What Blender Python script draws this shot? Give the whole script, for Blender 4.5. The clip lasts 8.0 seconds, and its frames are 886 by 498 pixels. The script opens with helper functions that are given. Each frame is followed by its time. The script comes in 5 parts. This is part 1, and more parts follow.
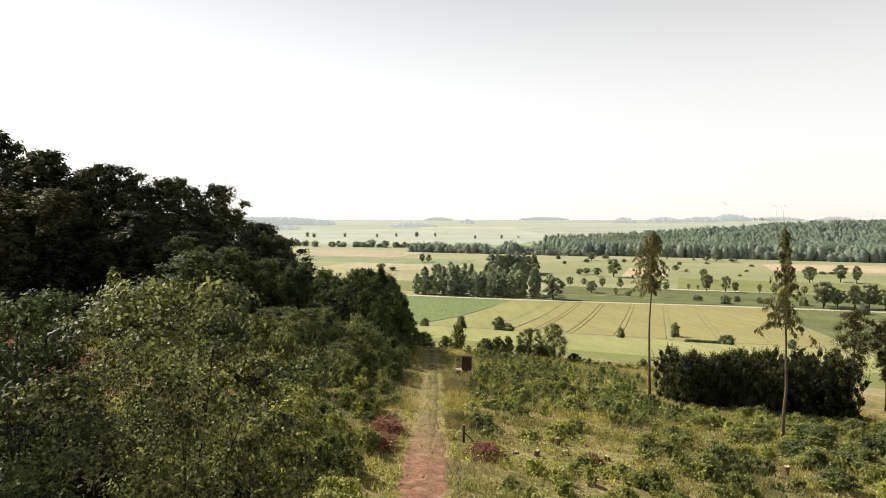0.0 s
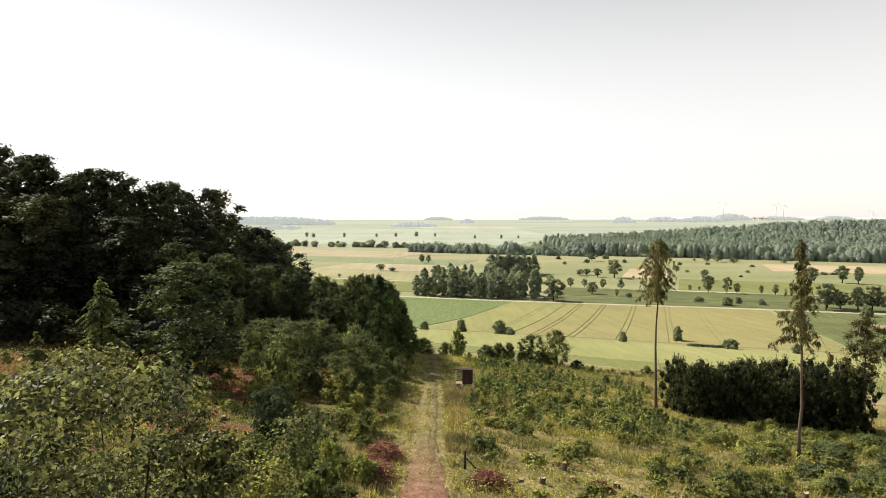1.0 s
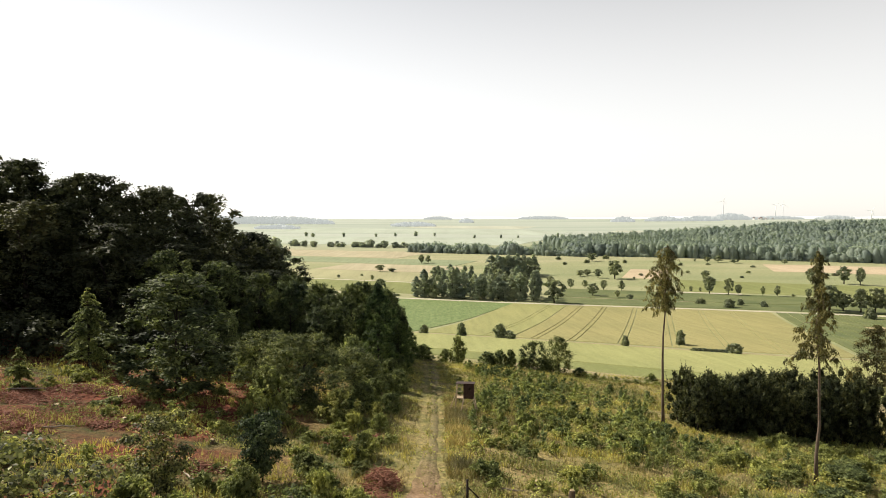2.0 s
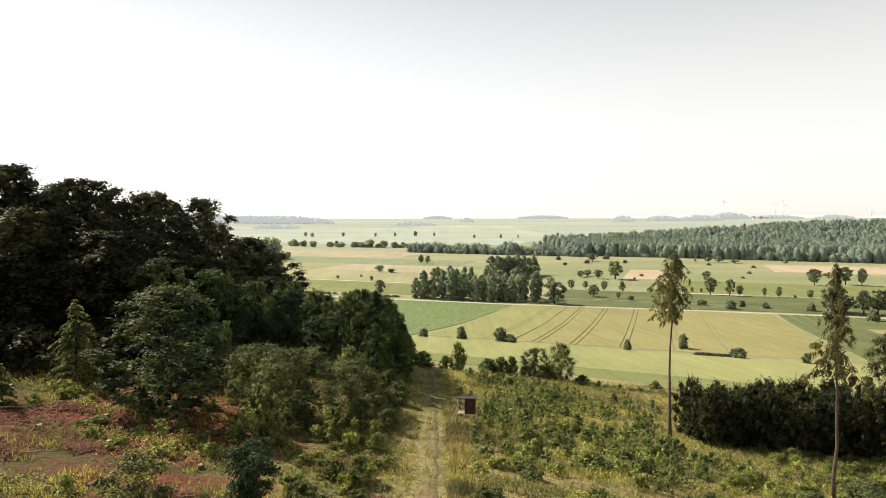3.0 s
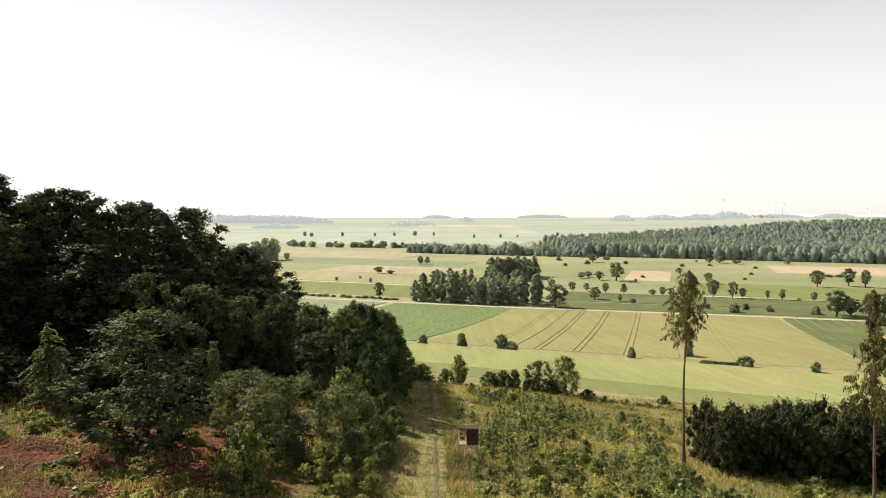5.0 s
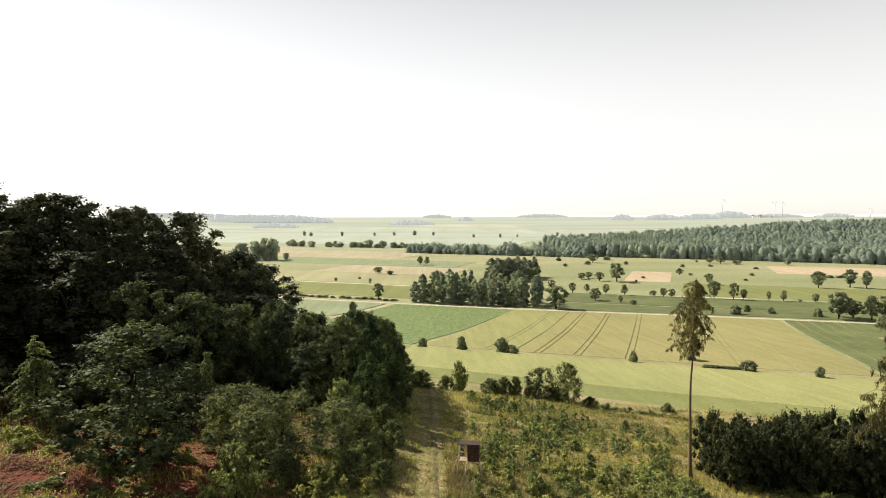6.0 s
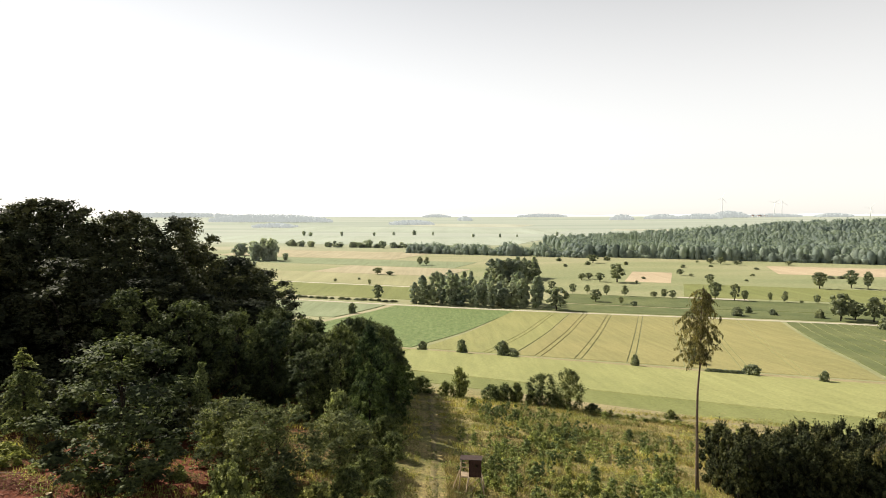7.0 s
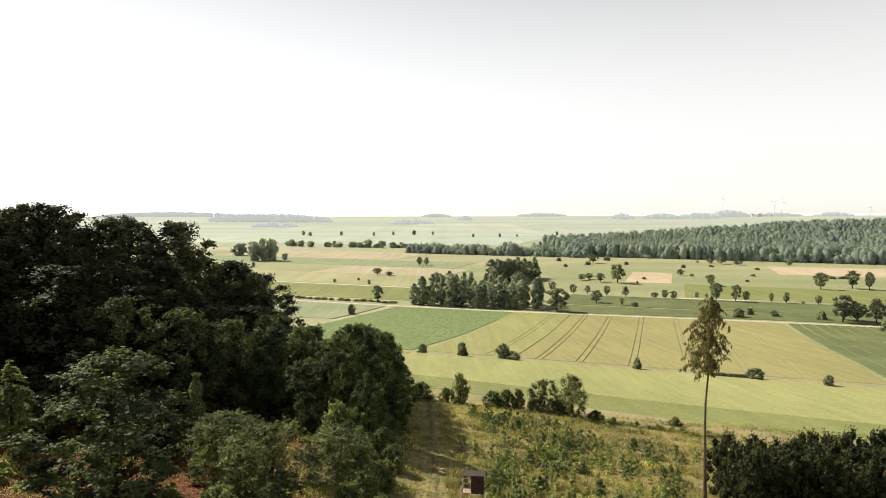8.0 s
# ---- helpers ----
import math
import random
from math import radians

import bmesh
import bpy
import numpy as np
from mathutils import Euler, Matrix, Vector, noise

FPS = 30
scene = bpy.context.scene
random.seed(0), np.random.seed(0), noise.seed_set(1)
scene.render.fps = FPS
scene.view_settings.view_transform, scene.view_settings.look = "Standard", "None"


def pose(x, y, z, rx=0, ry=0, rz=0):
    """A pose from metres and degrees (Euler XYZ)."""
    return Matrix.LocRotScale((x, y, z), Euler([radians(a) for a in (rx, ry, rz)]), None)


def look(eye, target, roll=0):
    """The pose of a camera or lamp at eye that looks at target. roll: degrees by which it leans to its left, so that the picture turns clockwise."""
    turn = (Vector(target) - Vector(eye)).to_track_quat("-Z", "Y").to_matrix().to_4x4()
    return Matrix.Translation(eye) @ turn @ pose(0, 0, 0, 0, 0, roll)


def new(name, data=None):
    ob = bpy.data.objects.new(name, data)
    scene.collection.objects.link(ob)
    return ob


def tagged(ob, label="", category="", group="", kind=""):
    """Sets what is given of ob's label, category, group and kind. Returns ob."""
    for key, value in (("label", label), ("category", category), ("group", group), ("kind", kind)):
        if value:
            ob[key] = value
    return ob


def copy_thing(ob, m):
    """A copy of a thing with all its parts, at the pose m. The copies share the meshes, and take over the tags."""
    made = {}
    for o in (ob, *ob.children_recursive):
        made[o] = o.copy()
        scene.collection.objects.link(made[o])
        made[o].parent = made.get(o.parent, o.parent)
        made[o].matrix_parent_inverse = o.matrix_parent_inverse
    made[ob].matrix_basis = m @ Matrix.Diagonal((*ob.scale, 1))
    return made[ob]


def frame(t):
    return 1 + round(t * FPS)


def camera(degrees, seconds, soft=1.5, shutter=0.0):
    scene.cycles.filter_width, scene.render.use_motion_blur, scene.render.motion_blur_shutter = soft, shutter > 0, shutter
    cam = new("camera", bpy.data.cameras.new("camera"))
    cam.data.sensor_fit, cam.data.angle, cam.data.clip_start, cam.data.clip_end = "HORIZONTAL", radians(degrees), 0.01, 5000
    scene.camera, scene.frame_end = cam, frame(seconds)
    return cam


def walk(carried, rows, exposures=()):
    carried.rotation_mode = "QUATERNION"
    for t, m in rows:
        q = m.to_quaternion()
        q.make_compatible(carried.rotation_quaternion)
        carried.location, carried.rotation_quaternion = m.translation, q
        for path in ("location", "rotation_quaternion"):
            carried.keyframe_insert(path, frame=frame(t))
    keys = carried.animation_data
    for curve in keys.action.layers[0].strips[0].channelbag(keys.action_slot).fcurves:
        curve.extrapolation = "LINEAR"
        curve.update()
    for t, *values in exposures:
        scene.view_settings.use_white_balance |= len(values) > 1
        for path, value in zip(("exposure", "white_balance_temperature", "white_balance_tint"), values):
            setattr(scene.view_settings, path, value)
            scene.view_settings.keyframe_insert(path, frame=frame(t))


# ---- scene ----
cam = camera(72.0, 8.0, soft=0.9)
METRES, EYE, TILT, LEAN, TURN = 14.0, 46.0, -2.8, 0.0, 0.0
ROWS = [
    (0.0, 0.0, 0.0, 0.0, 0.0, 0.0, 0.0),
    (0.5, -0.0004, 0.0849, 0.0369, -0.007, -0.022, 0.02),
    (1.0, -0.0017, 0.1713, 0.0741, -0.029, -0.05, 0.03),
    (1.5, -0.0041, 0.2586, 0.1109, -0.05, -0.072, 0.04),
    (3.0, -0.0121, 0.4981, 0.2247, -0.108, -0.173, 0.08),
    (3.5, -0.0134, 0.5749, 0.2584, -0.122, -0.187, 0.1),
    (4.0, -0.0139, 0.6502, 0.2911, -0.13, -0.216, 0.12),
    (4.5, -0.0148, 0.7228, 0.3236, -0.144, -0.238, 0.14),
    (6.0, -0.0185, 0.9237, 0.4249, -0.18, -0.324, 0.1),
    (6.5, -0.0198, 0.9852, 0.4568, -0.187, -0.346, 0.1),
    (7.0, -0.0236, 1.0434, 0.4832, -0.209, -0.367, 0.11),
    (7.5, -0.0281, 1.1051, 0.5129, -0.23, -0.396, 0.11),
    (8.0, -0.0335, 1.1654, 0.5413, -0.245, -0.425, 0.13),
]
walk(cam, [(t, pose(0, 0, EYE, TILT, LEAN, TURN) @ pose(METRES * x, METRES * y, METRES * z, 90 + pitch, roll, yaw)) for t, x, y, z, yaw, pitch, roll in ROWS])

# ---- light ----
SUN_AZ, SUN_EL = radians(-57.0), radians(41.0)      # azimuth from straight ahead, to the right positive
sun_dir = Vector((math.sin(SUN_AZ) * math.cos(SUN_EL), math.cos(SUN_AZ) * math.cos(SUN_EL), math.sin(SUN_EL)))
sun = new("sun", bpy.data.lights.new("sun", "SUN"))
sun.data.energy, sun.data.angle, sun.data.color = 5.0, radians(0.6), (1.0, 0.92, 0.78)
sun.matrix_basis = look(sun_dir * 300, (0, 0, 0))
world = bpy.data.worlds.new("hazy_sky")
scene.world = world
world.use_nodes = True
sky = world.node_tree.nodes.new("ShaderNodeTexSky")
sky.sky_type, sky.sun_disc = "NISHITA", False
sky.sun_elevation, sky.sun_rotation = SUN_EL, SUN_AZ
sky.altitude, sky.air_density, sky.dust_density, sky.ozone_density = 200.0, 1.0, 0.6, 1.0
background = world.node_tree.nodes["Background"]
pale = world.node_tree.nodes.new("ShaderNodeHueSaturation")      # haze washes the blue out
pale.inputs["Saturation"].default_value = 0.3
world.node_tree.links.new(sky.outputs[0], pale.inputs["Color"])
world.node_tree.links.new(pale.outputs[0], background.inputs[0])
background.inputs[1].default_value = 0.05
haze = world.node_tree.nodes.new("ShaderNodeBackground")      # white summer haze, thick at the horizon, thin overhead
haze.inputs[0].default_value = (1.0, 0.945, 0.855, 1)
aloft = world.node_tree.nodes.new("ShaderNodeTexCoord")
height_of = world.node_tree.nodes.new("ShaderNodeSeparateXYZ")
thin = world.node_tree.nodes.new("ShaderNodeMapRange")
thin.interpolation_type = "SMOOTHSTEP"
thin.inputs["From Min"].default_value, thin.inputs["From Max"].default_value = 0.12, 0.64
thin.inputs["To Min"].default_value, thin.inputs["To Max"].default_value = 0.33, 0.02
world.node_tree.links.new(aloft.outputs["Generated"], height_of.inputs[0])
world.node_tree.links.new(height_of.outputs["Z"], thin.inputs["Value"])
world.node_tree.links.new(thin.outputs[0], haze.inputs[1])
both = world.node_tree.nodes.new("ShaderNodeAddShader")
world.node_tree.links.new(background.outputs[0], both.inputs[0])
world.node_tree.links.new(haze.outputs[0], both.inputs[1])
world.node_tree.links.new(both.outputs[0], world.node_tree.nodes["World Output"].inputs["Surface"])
scene.view_settings.exposure = 0.78


# ---- materials ----
def shader(name):
    m = bpy.data.materials.new(name)
    m.use_nodes = True
    nt = m.node_tree
    return m, nt.nodes, nt.links, nt.nodes["Principled BSDF"]


def ramp(nodes, stops):
    r = nodes.new("ShaderNodeValToRGB")
    els = r.color_ramp.elements
    while len(els) < len(stops):
        els.new(0.5)
    for e, (p, c) in zip(els, stops):
        e.position, e.color = p, (*c, 1)
    return r


def noise_node(nodes, links, scale, detail=4, rough=0.55, stretch=None, turn=0.0):
    geo = nodes.new("ShaderNodeNewGeometry")
    out = geo.outputs["Position"]
    if stretch:
        mp = nodes.new("ShaderNodeMapping")
        mp.inputs["Rotation"].default_value = (0, 0, turn)
        mp.inputs["Scale"].default_value = stretch
        links.new(out, mp.inputs["Vector"])
        out = mp.outputs["Vector"]
    n = nodes.new("ShaderNodeTexNoise")
    n.inputs["Scale"].default_value, n.inputs["Detail"].default_value, n.inputs["Roughness"].default_value = scale, detail, rough
    links.new(out, n.inputs["Vector"])
    return n.outputs["Fac"]


def mixed(nodes, links, fac, a, b, blend="MIX"):
    mx = nodes.new("ShaderNodeMix")
    mx.data_type, mx.blend_type = "RGBA", blend
    for sock, v in ((mx.inputs["Factor"], fac), (mx.inputs["A"], a), (mx.inputs["B"], b)):
        if isinstance(v, bpy.types.NodeSocket):
            links.new(v, sock)
        elif isinstance(v, tuple):
            sock.default_value = (*v, 1)
        else:
            sock.default_value = v
    return mx.outputs["Result"]


def leaf_material(name, dark, light, through_light=0.25, patch=0.35, rough=0.6, vary=1.0, gloss=0.08):
    """Leaves: every leaf its own shade, broad colour patches imitating lit and shaded clumps, some light through the
    blade.
    """
    m, nodes, links, p = shader(name)
    geo = nodes.new("ShaderNodeNewGeometry")
    info = nodes.new("ShaderNodeObjectInfo")
    col = ramp(nodes, [(0.22, dark), (0.85, light), (1.0, tuple(min(1, c * 1.08) for c in light))])
    links.new(geo.outputs["Random Per Island"], col.inputs[0])
    big = ramp(nodes, [(0.36, tuple(1 - vary * (1 - c) for c in (0.5, 0.54, 0.58))), (0.66, tuple(1 - vary * (1 - c) for c in (1.35, 1.28, 1.05)))])
    links.new(noise_node(nodes, links, patch, 2), big.inputs[0])
    out = mixed(nodes, links, 1.0, col.outputs[0], big.outputs[0], "MULTIPLY")
    own = ramp(nodes, [(0.0, tuple(1 - vary * (1 - c) for c in (0.78, 0.82, 0.85))), (1.0, tuple(1 - vary * (1 - c) for c in (1.2, 1.14, 1.0)))])
    links.new(info.outputs["Random"], own.inputs[0])
    out = mixed(nodes, links, 1.0, out, own.outputs[0], "MULTIPLY")
    links.new(out, p.inputs["Base Color"])
    p.inputs["Roughness"].default_value = rough
    p.inputs["Specular IOR Level"].default_value = gloss
    tr = nodes.new("ShaderNodeBsdfTranslucent")
    bright = mixed(nodes, links, 1.0, out, (1.15, 1.2, 0.78), "MULTIPLY")
    links.new(bright, tr.inputs["Color"])
    mx = nodes.new("ShaderNodeMixShader")
    mx.inputs[0].default_value = through_light
    links.new(p.outputs[0], mx.inputs[1])
    links.new(tr.outputs[0], mx.inputs[2])
    links.new(mx.outputs[0], nodes["Material Output"].inputs["Surface"])
    return m


def solid(name, a, b, scale, rough=0.8, bump=0.3, stretch=None, metal=0.0):
    """A matt surface that varies between two colours at two sizes, with fine relief."""
    m, nodes, links, p = shader(name)
    n1 = noise_node(nodes, links, scale, 5, 0.6, stretch)
    n2 = noise_node(nodes, links, scale * 7, 3, 0.6, stretch)
    r = ramp(nodes, [(0.3, a), (0.7, b)])
    links.new(n1, r.inputs[0])
    fine = ramp(nodes, [(0.3, (0.75, 0.75, 0.75)), (0.7, (1.2, 1.2, 1.2))])
    links.new(n2, fine.inputs[0])
    links.new(mixed(nodes, links, 1.0, r.outputs[0], fine.outputs[0], "MULTIPLY"), p.inputs["Base Color"])
    p.inputs["Roughness"].default_value, p.inputs["Metallic"].default_value = rough, metal
    p.inputs["Specular IOR Level"].default_value = 0.3
    b_ = nodes.new("ShaderNodeBump")
    b_.inputs["Strength"].default_value, b_.inputs["Distance"].default_value = bump, 0.3 / scale
    links.new(n2, b_.inputs["Height"])
    links.new(b_.outputs[0], p.inputs["Normal"])
    return m


FIELD_TURN = math.atan2(0.365, 0.93)


def crop(name, a, b, patchy, streak, bump=0.4):
    """A field of one crop: broad patches, streaks along the drilling, fine grain."""
    m, nodes, links, p = shader(name)
    r = ramp(nodes, [(0.3, a), (0.7, b)])
    links.new(noise_node(nodes, links, patchy, 4), r.inputs[0])
    s = ramp(nodes, [(0.3, (0.88, 0.88, 0.86)), (0.7, (1.1, 1.1, 1.1))])
    links.new(noise_node(nodes, links, streak, 3, 0.6, (1.0, 0.03, 1.0), FIELD_TURN), s.inputs[0])
    f = ramp(nodes, [(0.3, (0.8, 0.8, 0.78)), (0.7, (1.18, 1.18, 1.15))])
    fine = noise_node(nodes, links, 1.6, 4, 0.7)
    links.new(fine, f.inputs[0])
    out = mixed(nodes, links, 1.0, r.outputs[0], s.outputs[0], "MULTIPLY")
    links.new(mixed(nodes, links, 1.0, out, f.outputs[0], "MULTIPLY"), p.inputs["Base Color"])
    p.inputs["Roughness"].default_value = 0.9
    p.inputs["Specular IOR Level"].default_value = 0.15
    b_ = nodes.new("ShaderNodeBump")
    b_.inputs["Strength"].default_value, b_.inputs["Distance"].default_value = bump, 0.4
    links.new(fine, b_.inputs["Height"])
    links.new(b_.outputs[0], p.inputs["Normal"])
    return m


def ground_material():
    """Cut-over slope of grass, dry stalks and red soil near by; pale meadow out on the plain, haze in its farthest
    colours.
    """
    m, nodes, links, p = shader("open_ground")
    geo = nodes.new("ShaderNodeNewGeometry")
    sep = nodes.new("ShaderNodeSeparateXYZ")
    links.new(geo.outputs["Position"], sep.inputs[0])
    near = ramp(nodes, [(0.25, (0.10, 0.105, 0.038)), (0.42, (0.19, 0.18, 0.068)), (0.58, (0.34, 0.272, 0.125)), (0.75, (0.13, 0.08, 0.045))])
    links.new(noise_node(nodes, links, 0.22, 7, 0.65), near.inputs[0])
    red = ramp(nodes, [(0.3, (0.09, 0.028, 0.017)), (0.7, (0.26, 0.088, 0.05))])
    links.new(noise_node(nodes, links, 1.1, 5, 0.7), red.inputs[0])
    # felling rows laid bare on the upper slope
    rowm = nodes.new("ShaderNodeMapRange")
    rowm.inputs["From Min"].default_value, rowm.inputs["From Max"].default_value = -7.0, -18.0
    links.new(sep.outputs["X"], rowm.inputs["Value"])
    band = ramp(nodes, [(0.38, (0, 0, 0)), (0.5, (1, 1, 1))])
    links.new(noise_node(nodes, links, 0.16, 4, 0.6, (0.35, 1.0, 1.0), 0.25), band.inputs[0])
    mul = nodes.new("ShaderNodeMath")
    mul.operation = "MULTIPLY"
    links.new(rowm.outputs[0], mul.inputs[0])
    links.new(band.outputs[0], mul.inputs[1])
    weedy = ramp(nodes, [(0.3, (0.04, 0.047, 0.016)), (0.5, (0.10, 0.10, 0.036)), (0.7, (0.13, 0.07, 0.04))])
    links.new(noise_node(nodes, links, 0.3, 6, 0.65), weedy.inputs[0])
    near_mix = mixed(nodes, links, rowm.outputs[0], near.outputs[0], weedy.outputs[0])
    slope = mixed(nodes, links, mul.outputs[0], near_mix, red.outputs[0])
    mottle = ramp(nodes, [(0.32, (0.42, 0.44, 0.42)), (0.5, (0.85, 0.85, 0.8)), (0.68, (1.35, 1.3, 1.15))])
    links.new(noise_node(nodes, links, 2.6, 5, 0.75), mottle.inputs[0])
    slope = mixed(nodes, links, 1.0, slope, mottle.outputs[0], "MULTIPLY")
    far = ramp(nodes, [(0.3, (0.18, 0.205, 0.10)), (0.5, (0.245, 0.25, 0.13)), (0.7, (0.33, 0.30, 0.19))])
    links.new(noise_node(nodes, links, 0.006, 5, 0.55, (0.4, 1.6, 1.0), FIELD_TURN), far.inputs[0])
    fine = ramp(nodes, [(0.3, (0.8, 0.8, 0.8)), (0.7, (1.2, 1.2, 1.2))])
    links.new(noise_node(nodes, links, 0.35, 6, 0.7), fine.inputs[0])
    farc = mixed(nodes, links, 1.0, far.outputs[0], fine.outputs[0], "MULTIPLY")
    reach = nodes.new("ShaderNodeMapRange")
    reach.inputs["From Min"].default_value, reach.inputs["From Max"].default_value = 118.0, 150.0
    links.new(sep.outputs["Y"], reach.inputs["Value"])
    # Farthest ground turns paler and greyer: haze mixed into the colour.
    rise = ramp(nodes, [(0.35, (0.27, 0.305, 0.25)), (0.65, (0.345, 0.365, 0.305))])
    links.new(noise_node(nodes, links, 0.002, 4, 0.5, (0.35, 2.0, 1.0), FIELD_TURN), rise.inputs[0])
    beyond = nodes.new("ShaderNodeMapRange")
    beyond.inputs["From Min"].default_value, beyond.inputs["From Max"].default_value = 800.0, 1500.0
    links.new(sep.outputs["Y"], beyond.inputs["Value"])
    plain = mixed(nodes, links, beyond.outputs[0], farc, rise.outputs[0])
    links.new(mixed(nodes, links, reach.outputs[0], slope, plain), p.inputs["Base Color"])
    p.inputs["Roughness"].default_value = 0.95
    p.inputs["Specular IOR Level"].default_value = 0.15
    b_ = nodes.new("ShaderNodeBump")
    b_.inputs["Strength"].default_value, b_.inputs["Distance"].default_value = 1.0, 0.35
    links.new(noise_node(nodes, links, 2.2, 6, 0.7), b_.inputs["Height"])
    links.new(b_.outputs[0], p.inputs["Normal"])
    return m


M_GROUND = ground_material()
def track_material():
    """Red gravelly earth up the slope, paler trodden soil and dead grass further down."""
    m, nodes, links, p = shader("track_earth")
    geo = nodes.new("ShaderNodeNewGeometry")
    sep = nodes.new("ShaderNodeSeparateXYZ")
    links.new(geo.outputs["Position"], sep.inputs[0])
    red = ramp(nodes, [(0.3, (0.13, 0.062, 0.042)), (0.5, (0.25, 0.135, 0.088)), (0.7, (0.36, 0.23, 0.16))])
    links.new(noise_node(nodes, links, 0.9, 6, 0.65), red.inputs[0])
    tan = ramp(nodes, [(0.3, (0.11, 0.105, 0.042)), (0.5, (0.18, 0.15, 0.07)), (0.7, (0.26, 0.205, 0.115))])
    links.new(noise_node(nodes, links, 0.8, 6, 0.65), tan.inputs[0])
    down = nodes.new("ShaderNodeMapRange")
    down.inputs["From Min"].default_value, down.inputs["From Max"].default_value = 36.0, 50.0
    links.new(sep.outputs["Y"], down.inputs["Value"])
    out = mixed(nodes, links, down.outputs[0], red.outputs[0], tan.outputs[0])
    litter = ramp(nodes, [(0.35, (0.6, 0.58, 0.55)), (0.55, (1.0, 1.0, 1.0)), (0.72, (1.4, 1.4, 1.3))])
    fine = noise_node(nodes, links, 5.0, 4, 0.7)
    links.new(fine, litter.inputs[0])
    links.new(mixed(nodes, links, 1.0, out, litter.outputs[0], "MULTIPLY"), p.inputs["Base Color"])
    p.inputs["Roughness"].default_value = 0.95
    p.inputs["Specular IOR Level"].default_value = 0.15
    b_ = nodes.new("ShaderNodeBump")
    b_.inputs["Strength"].default_value, b_.inputs["Distance"].default_value = 0.8, 0.12
    links.new(fine, b_.inputs["Height"])
    links.new(b_.outputs[0], p.inputs["Normal"])
    return m


M_TRACK = track_material()
M_ROAD = solid("pale_gravel", (0.37, 0.33, 0.25), (0.48, 0.44, 0.36), 0.5, 0.95, 0.2)
M_WHEAT = crop("ripening_wheat", (0.212, 0.198, 0.084), (0.262, 0.234, 0.102), 0.02, 0.5)
M_BARLEY = crop("yellow_green_barley", (0.222, 0.232, 0.092), (0.268, 0.268, 0.112), 0.02, 0.4)
M_GREENWHEAT = crop("greenish_wheat", (0.208, 0.21, 0.084), (0.25, 0.242, 0.10), 0.02, 0.5)
M_BEET = crop("green_beet_leaves", (0.095, 0.142, 0.048), (0.178, 0.216, 0.09), 0.55, 0.9, 0.8)
M_POTATO = crop("dark_green_rows", (0.08, 0.10, 0.04), (0.135, 0.148, 0.062), 0.05, 1.2)
M_MEADOW = crop("mown_meadow", (0.15, 0.165, 0.058), (0.19, 0.20, 0.076), 0.02, 0.2)
M_HAY = crop("dry_hay_grass", (0.29, 0.255, 0.165), (0.36, 0.315, 0.215), 0.02, 0.2)
M_DRY = crop("tall_dry_grass", (0.22, 0.185, 0.10), (0.29, 0.245, 0.14), 0.1, 0.4)
M_OLIVE = crop("olive_stubble", (0.245, 0.24, 0.13), (0.30, 0.285, 0.16), 0.015, 0.1)
M_BARE = crop("pale_bare_soil", (0.36, 0.285, 0.195), (0.43, 0.345, 0.24), 0.03, 0.2)
M_CABBAGE = crop("blue_green_leaves", (0.175, 0.205, 0.115), (0.215, 0.24, 0.14), 0.03, 0.4)
M_GRASS = leaf_material("rough_grass", (0.24, 0.222, 0.082), (0.49, 0.44, 0.18), 0.34, 0.12)
M_STRAW = leaf_material("dry_stalks", (0.25, 0.21, 0.105), (0.47, 0.405, 0.23), 0.12, 0.15, gloss=0.1)
M_HERB = leaf_material("herb_leaves", (0.14, 0.162, 0.06), (0.37, 0.395, 0.155), 0.32, 0.12)
M_SAPLING = leaf_material("sapling_leaves", (0.135, 0.168, 0.074), (0.36, 0.41, 0.178), 0.32, 0.3)
M_FOREST = leaf_material("forest_leaves", (0.038, 0.045, 0.029), (0.085, 0.094, 0.056), 0.24, 0.12)
M_EDGE = leaf_material("edge_tree_leaves", (0.05, 0.066, 0.038), (0.135, 0.166, 0.085), 0.34, 0.25)
M_SLOPE = leaf_material("slope_tree_leaves", (0.072, 0.09, 0.048), (0.21, 0.235, 0.12), 0.4, 0.3)
M_HAZEL = leaf_material("hazel_leaves", (0.095, 0.116, 0.056), (0.28, 0.315, 0.145), 0.4, 0.35)
M_TALL = leaf_material("tall_tree_leaves", (0.056, 0.082, 0.04), (0.165, 0.22, 0.095), 0.42, 0.25)
M_BRAMBLE = leaf_material("bramble_leaves", (0.125, 0.145, 0.056), (0.36, 0.38, 0.155), 0.42, 0.5)
M_LIME = leaf_material("light_green_leaves", (0.10, 0.116, 0.046), (0.345, 0.36, 0.158), 0.38, 0.4)
M_BEECH = leaf_material("beech_thicket_leaves", (0.024, 0.031, 0.018), (0.10, 0.11, 0.057), 0.26, 0.5)
M_NEAR = leaf_material("young_tree_leaves", (0.05, 0.058, 0.031), (0.285, 0.30, 0.152), 0.4, 0.9, 0.55, gloss=0.15)
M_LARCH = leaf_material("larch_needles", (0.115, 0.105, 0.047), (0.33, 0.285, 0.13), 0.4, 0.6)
# Larch needles again, with the second tree's shade put into the colour.
M_LARCHSHADE = leaf_material("shaded_larch_needles", (0.07, 0.069, 0.033), (0.215, 0.193, 0.092), 0.32, 0.6)
M_SCRAGGY = leaf_material("scraggy_tree_leaves", (0.045, 0.045, 0.024), (0.13, 0.12, 0.06), 0.28, 0.5)
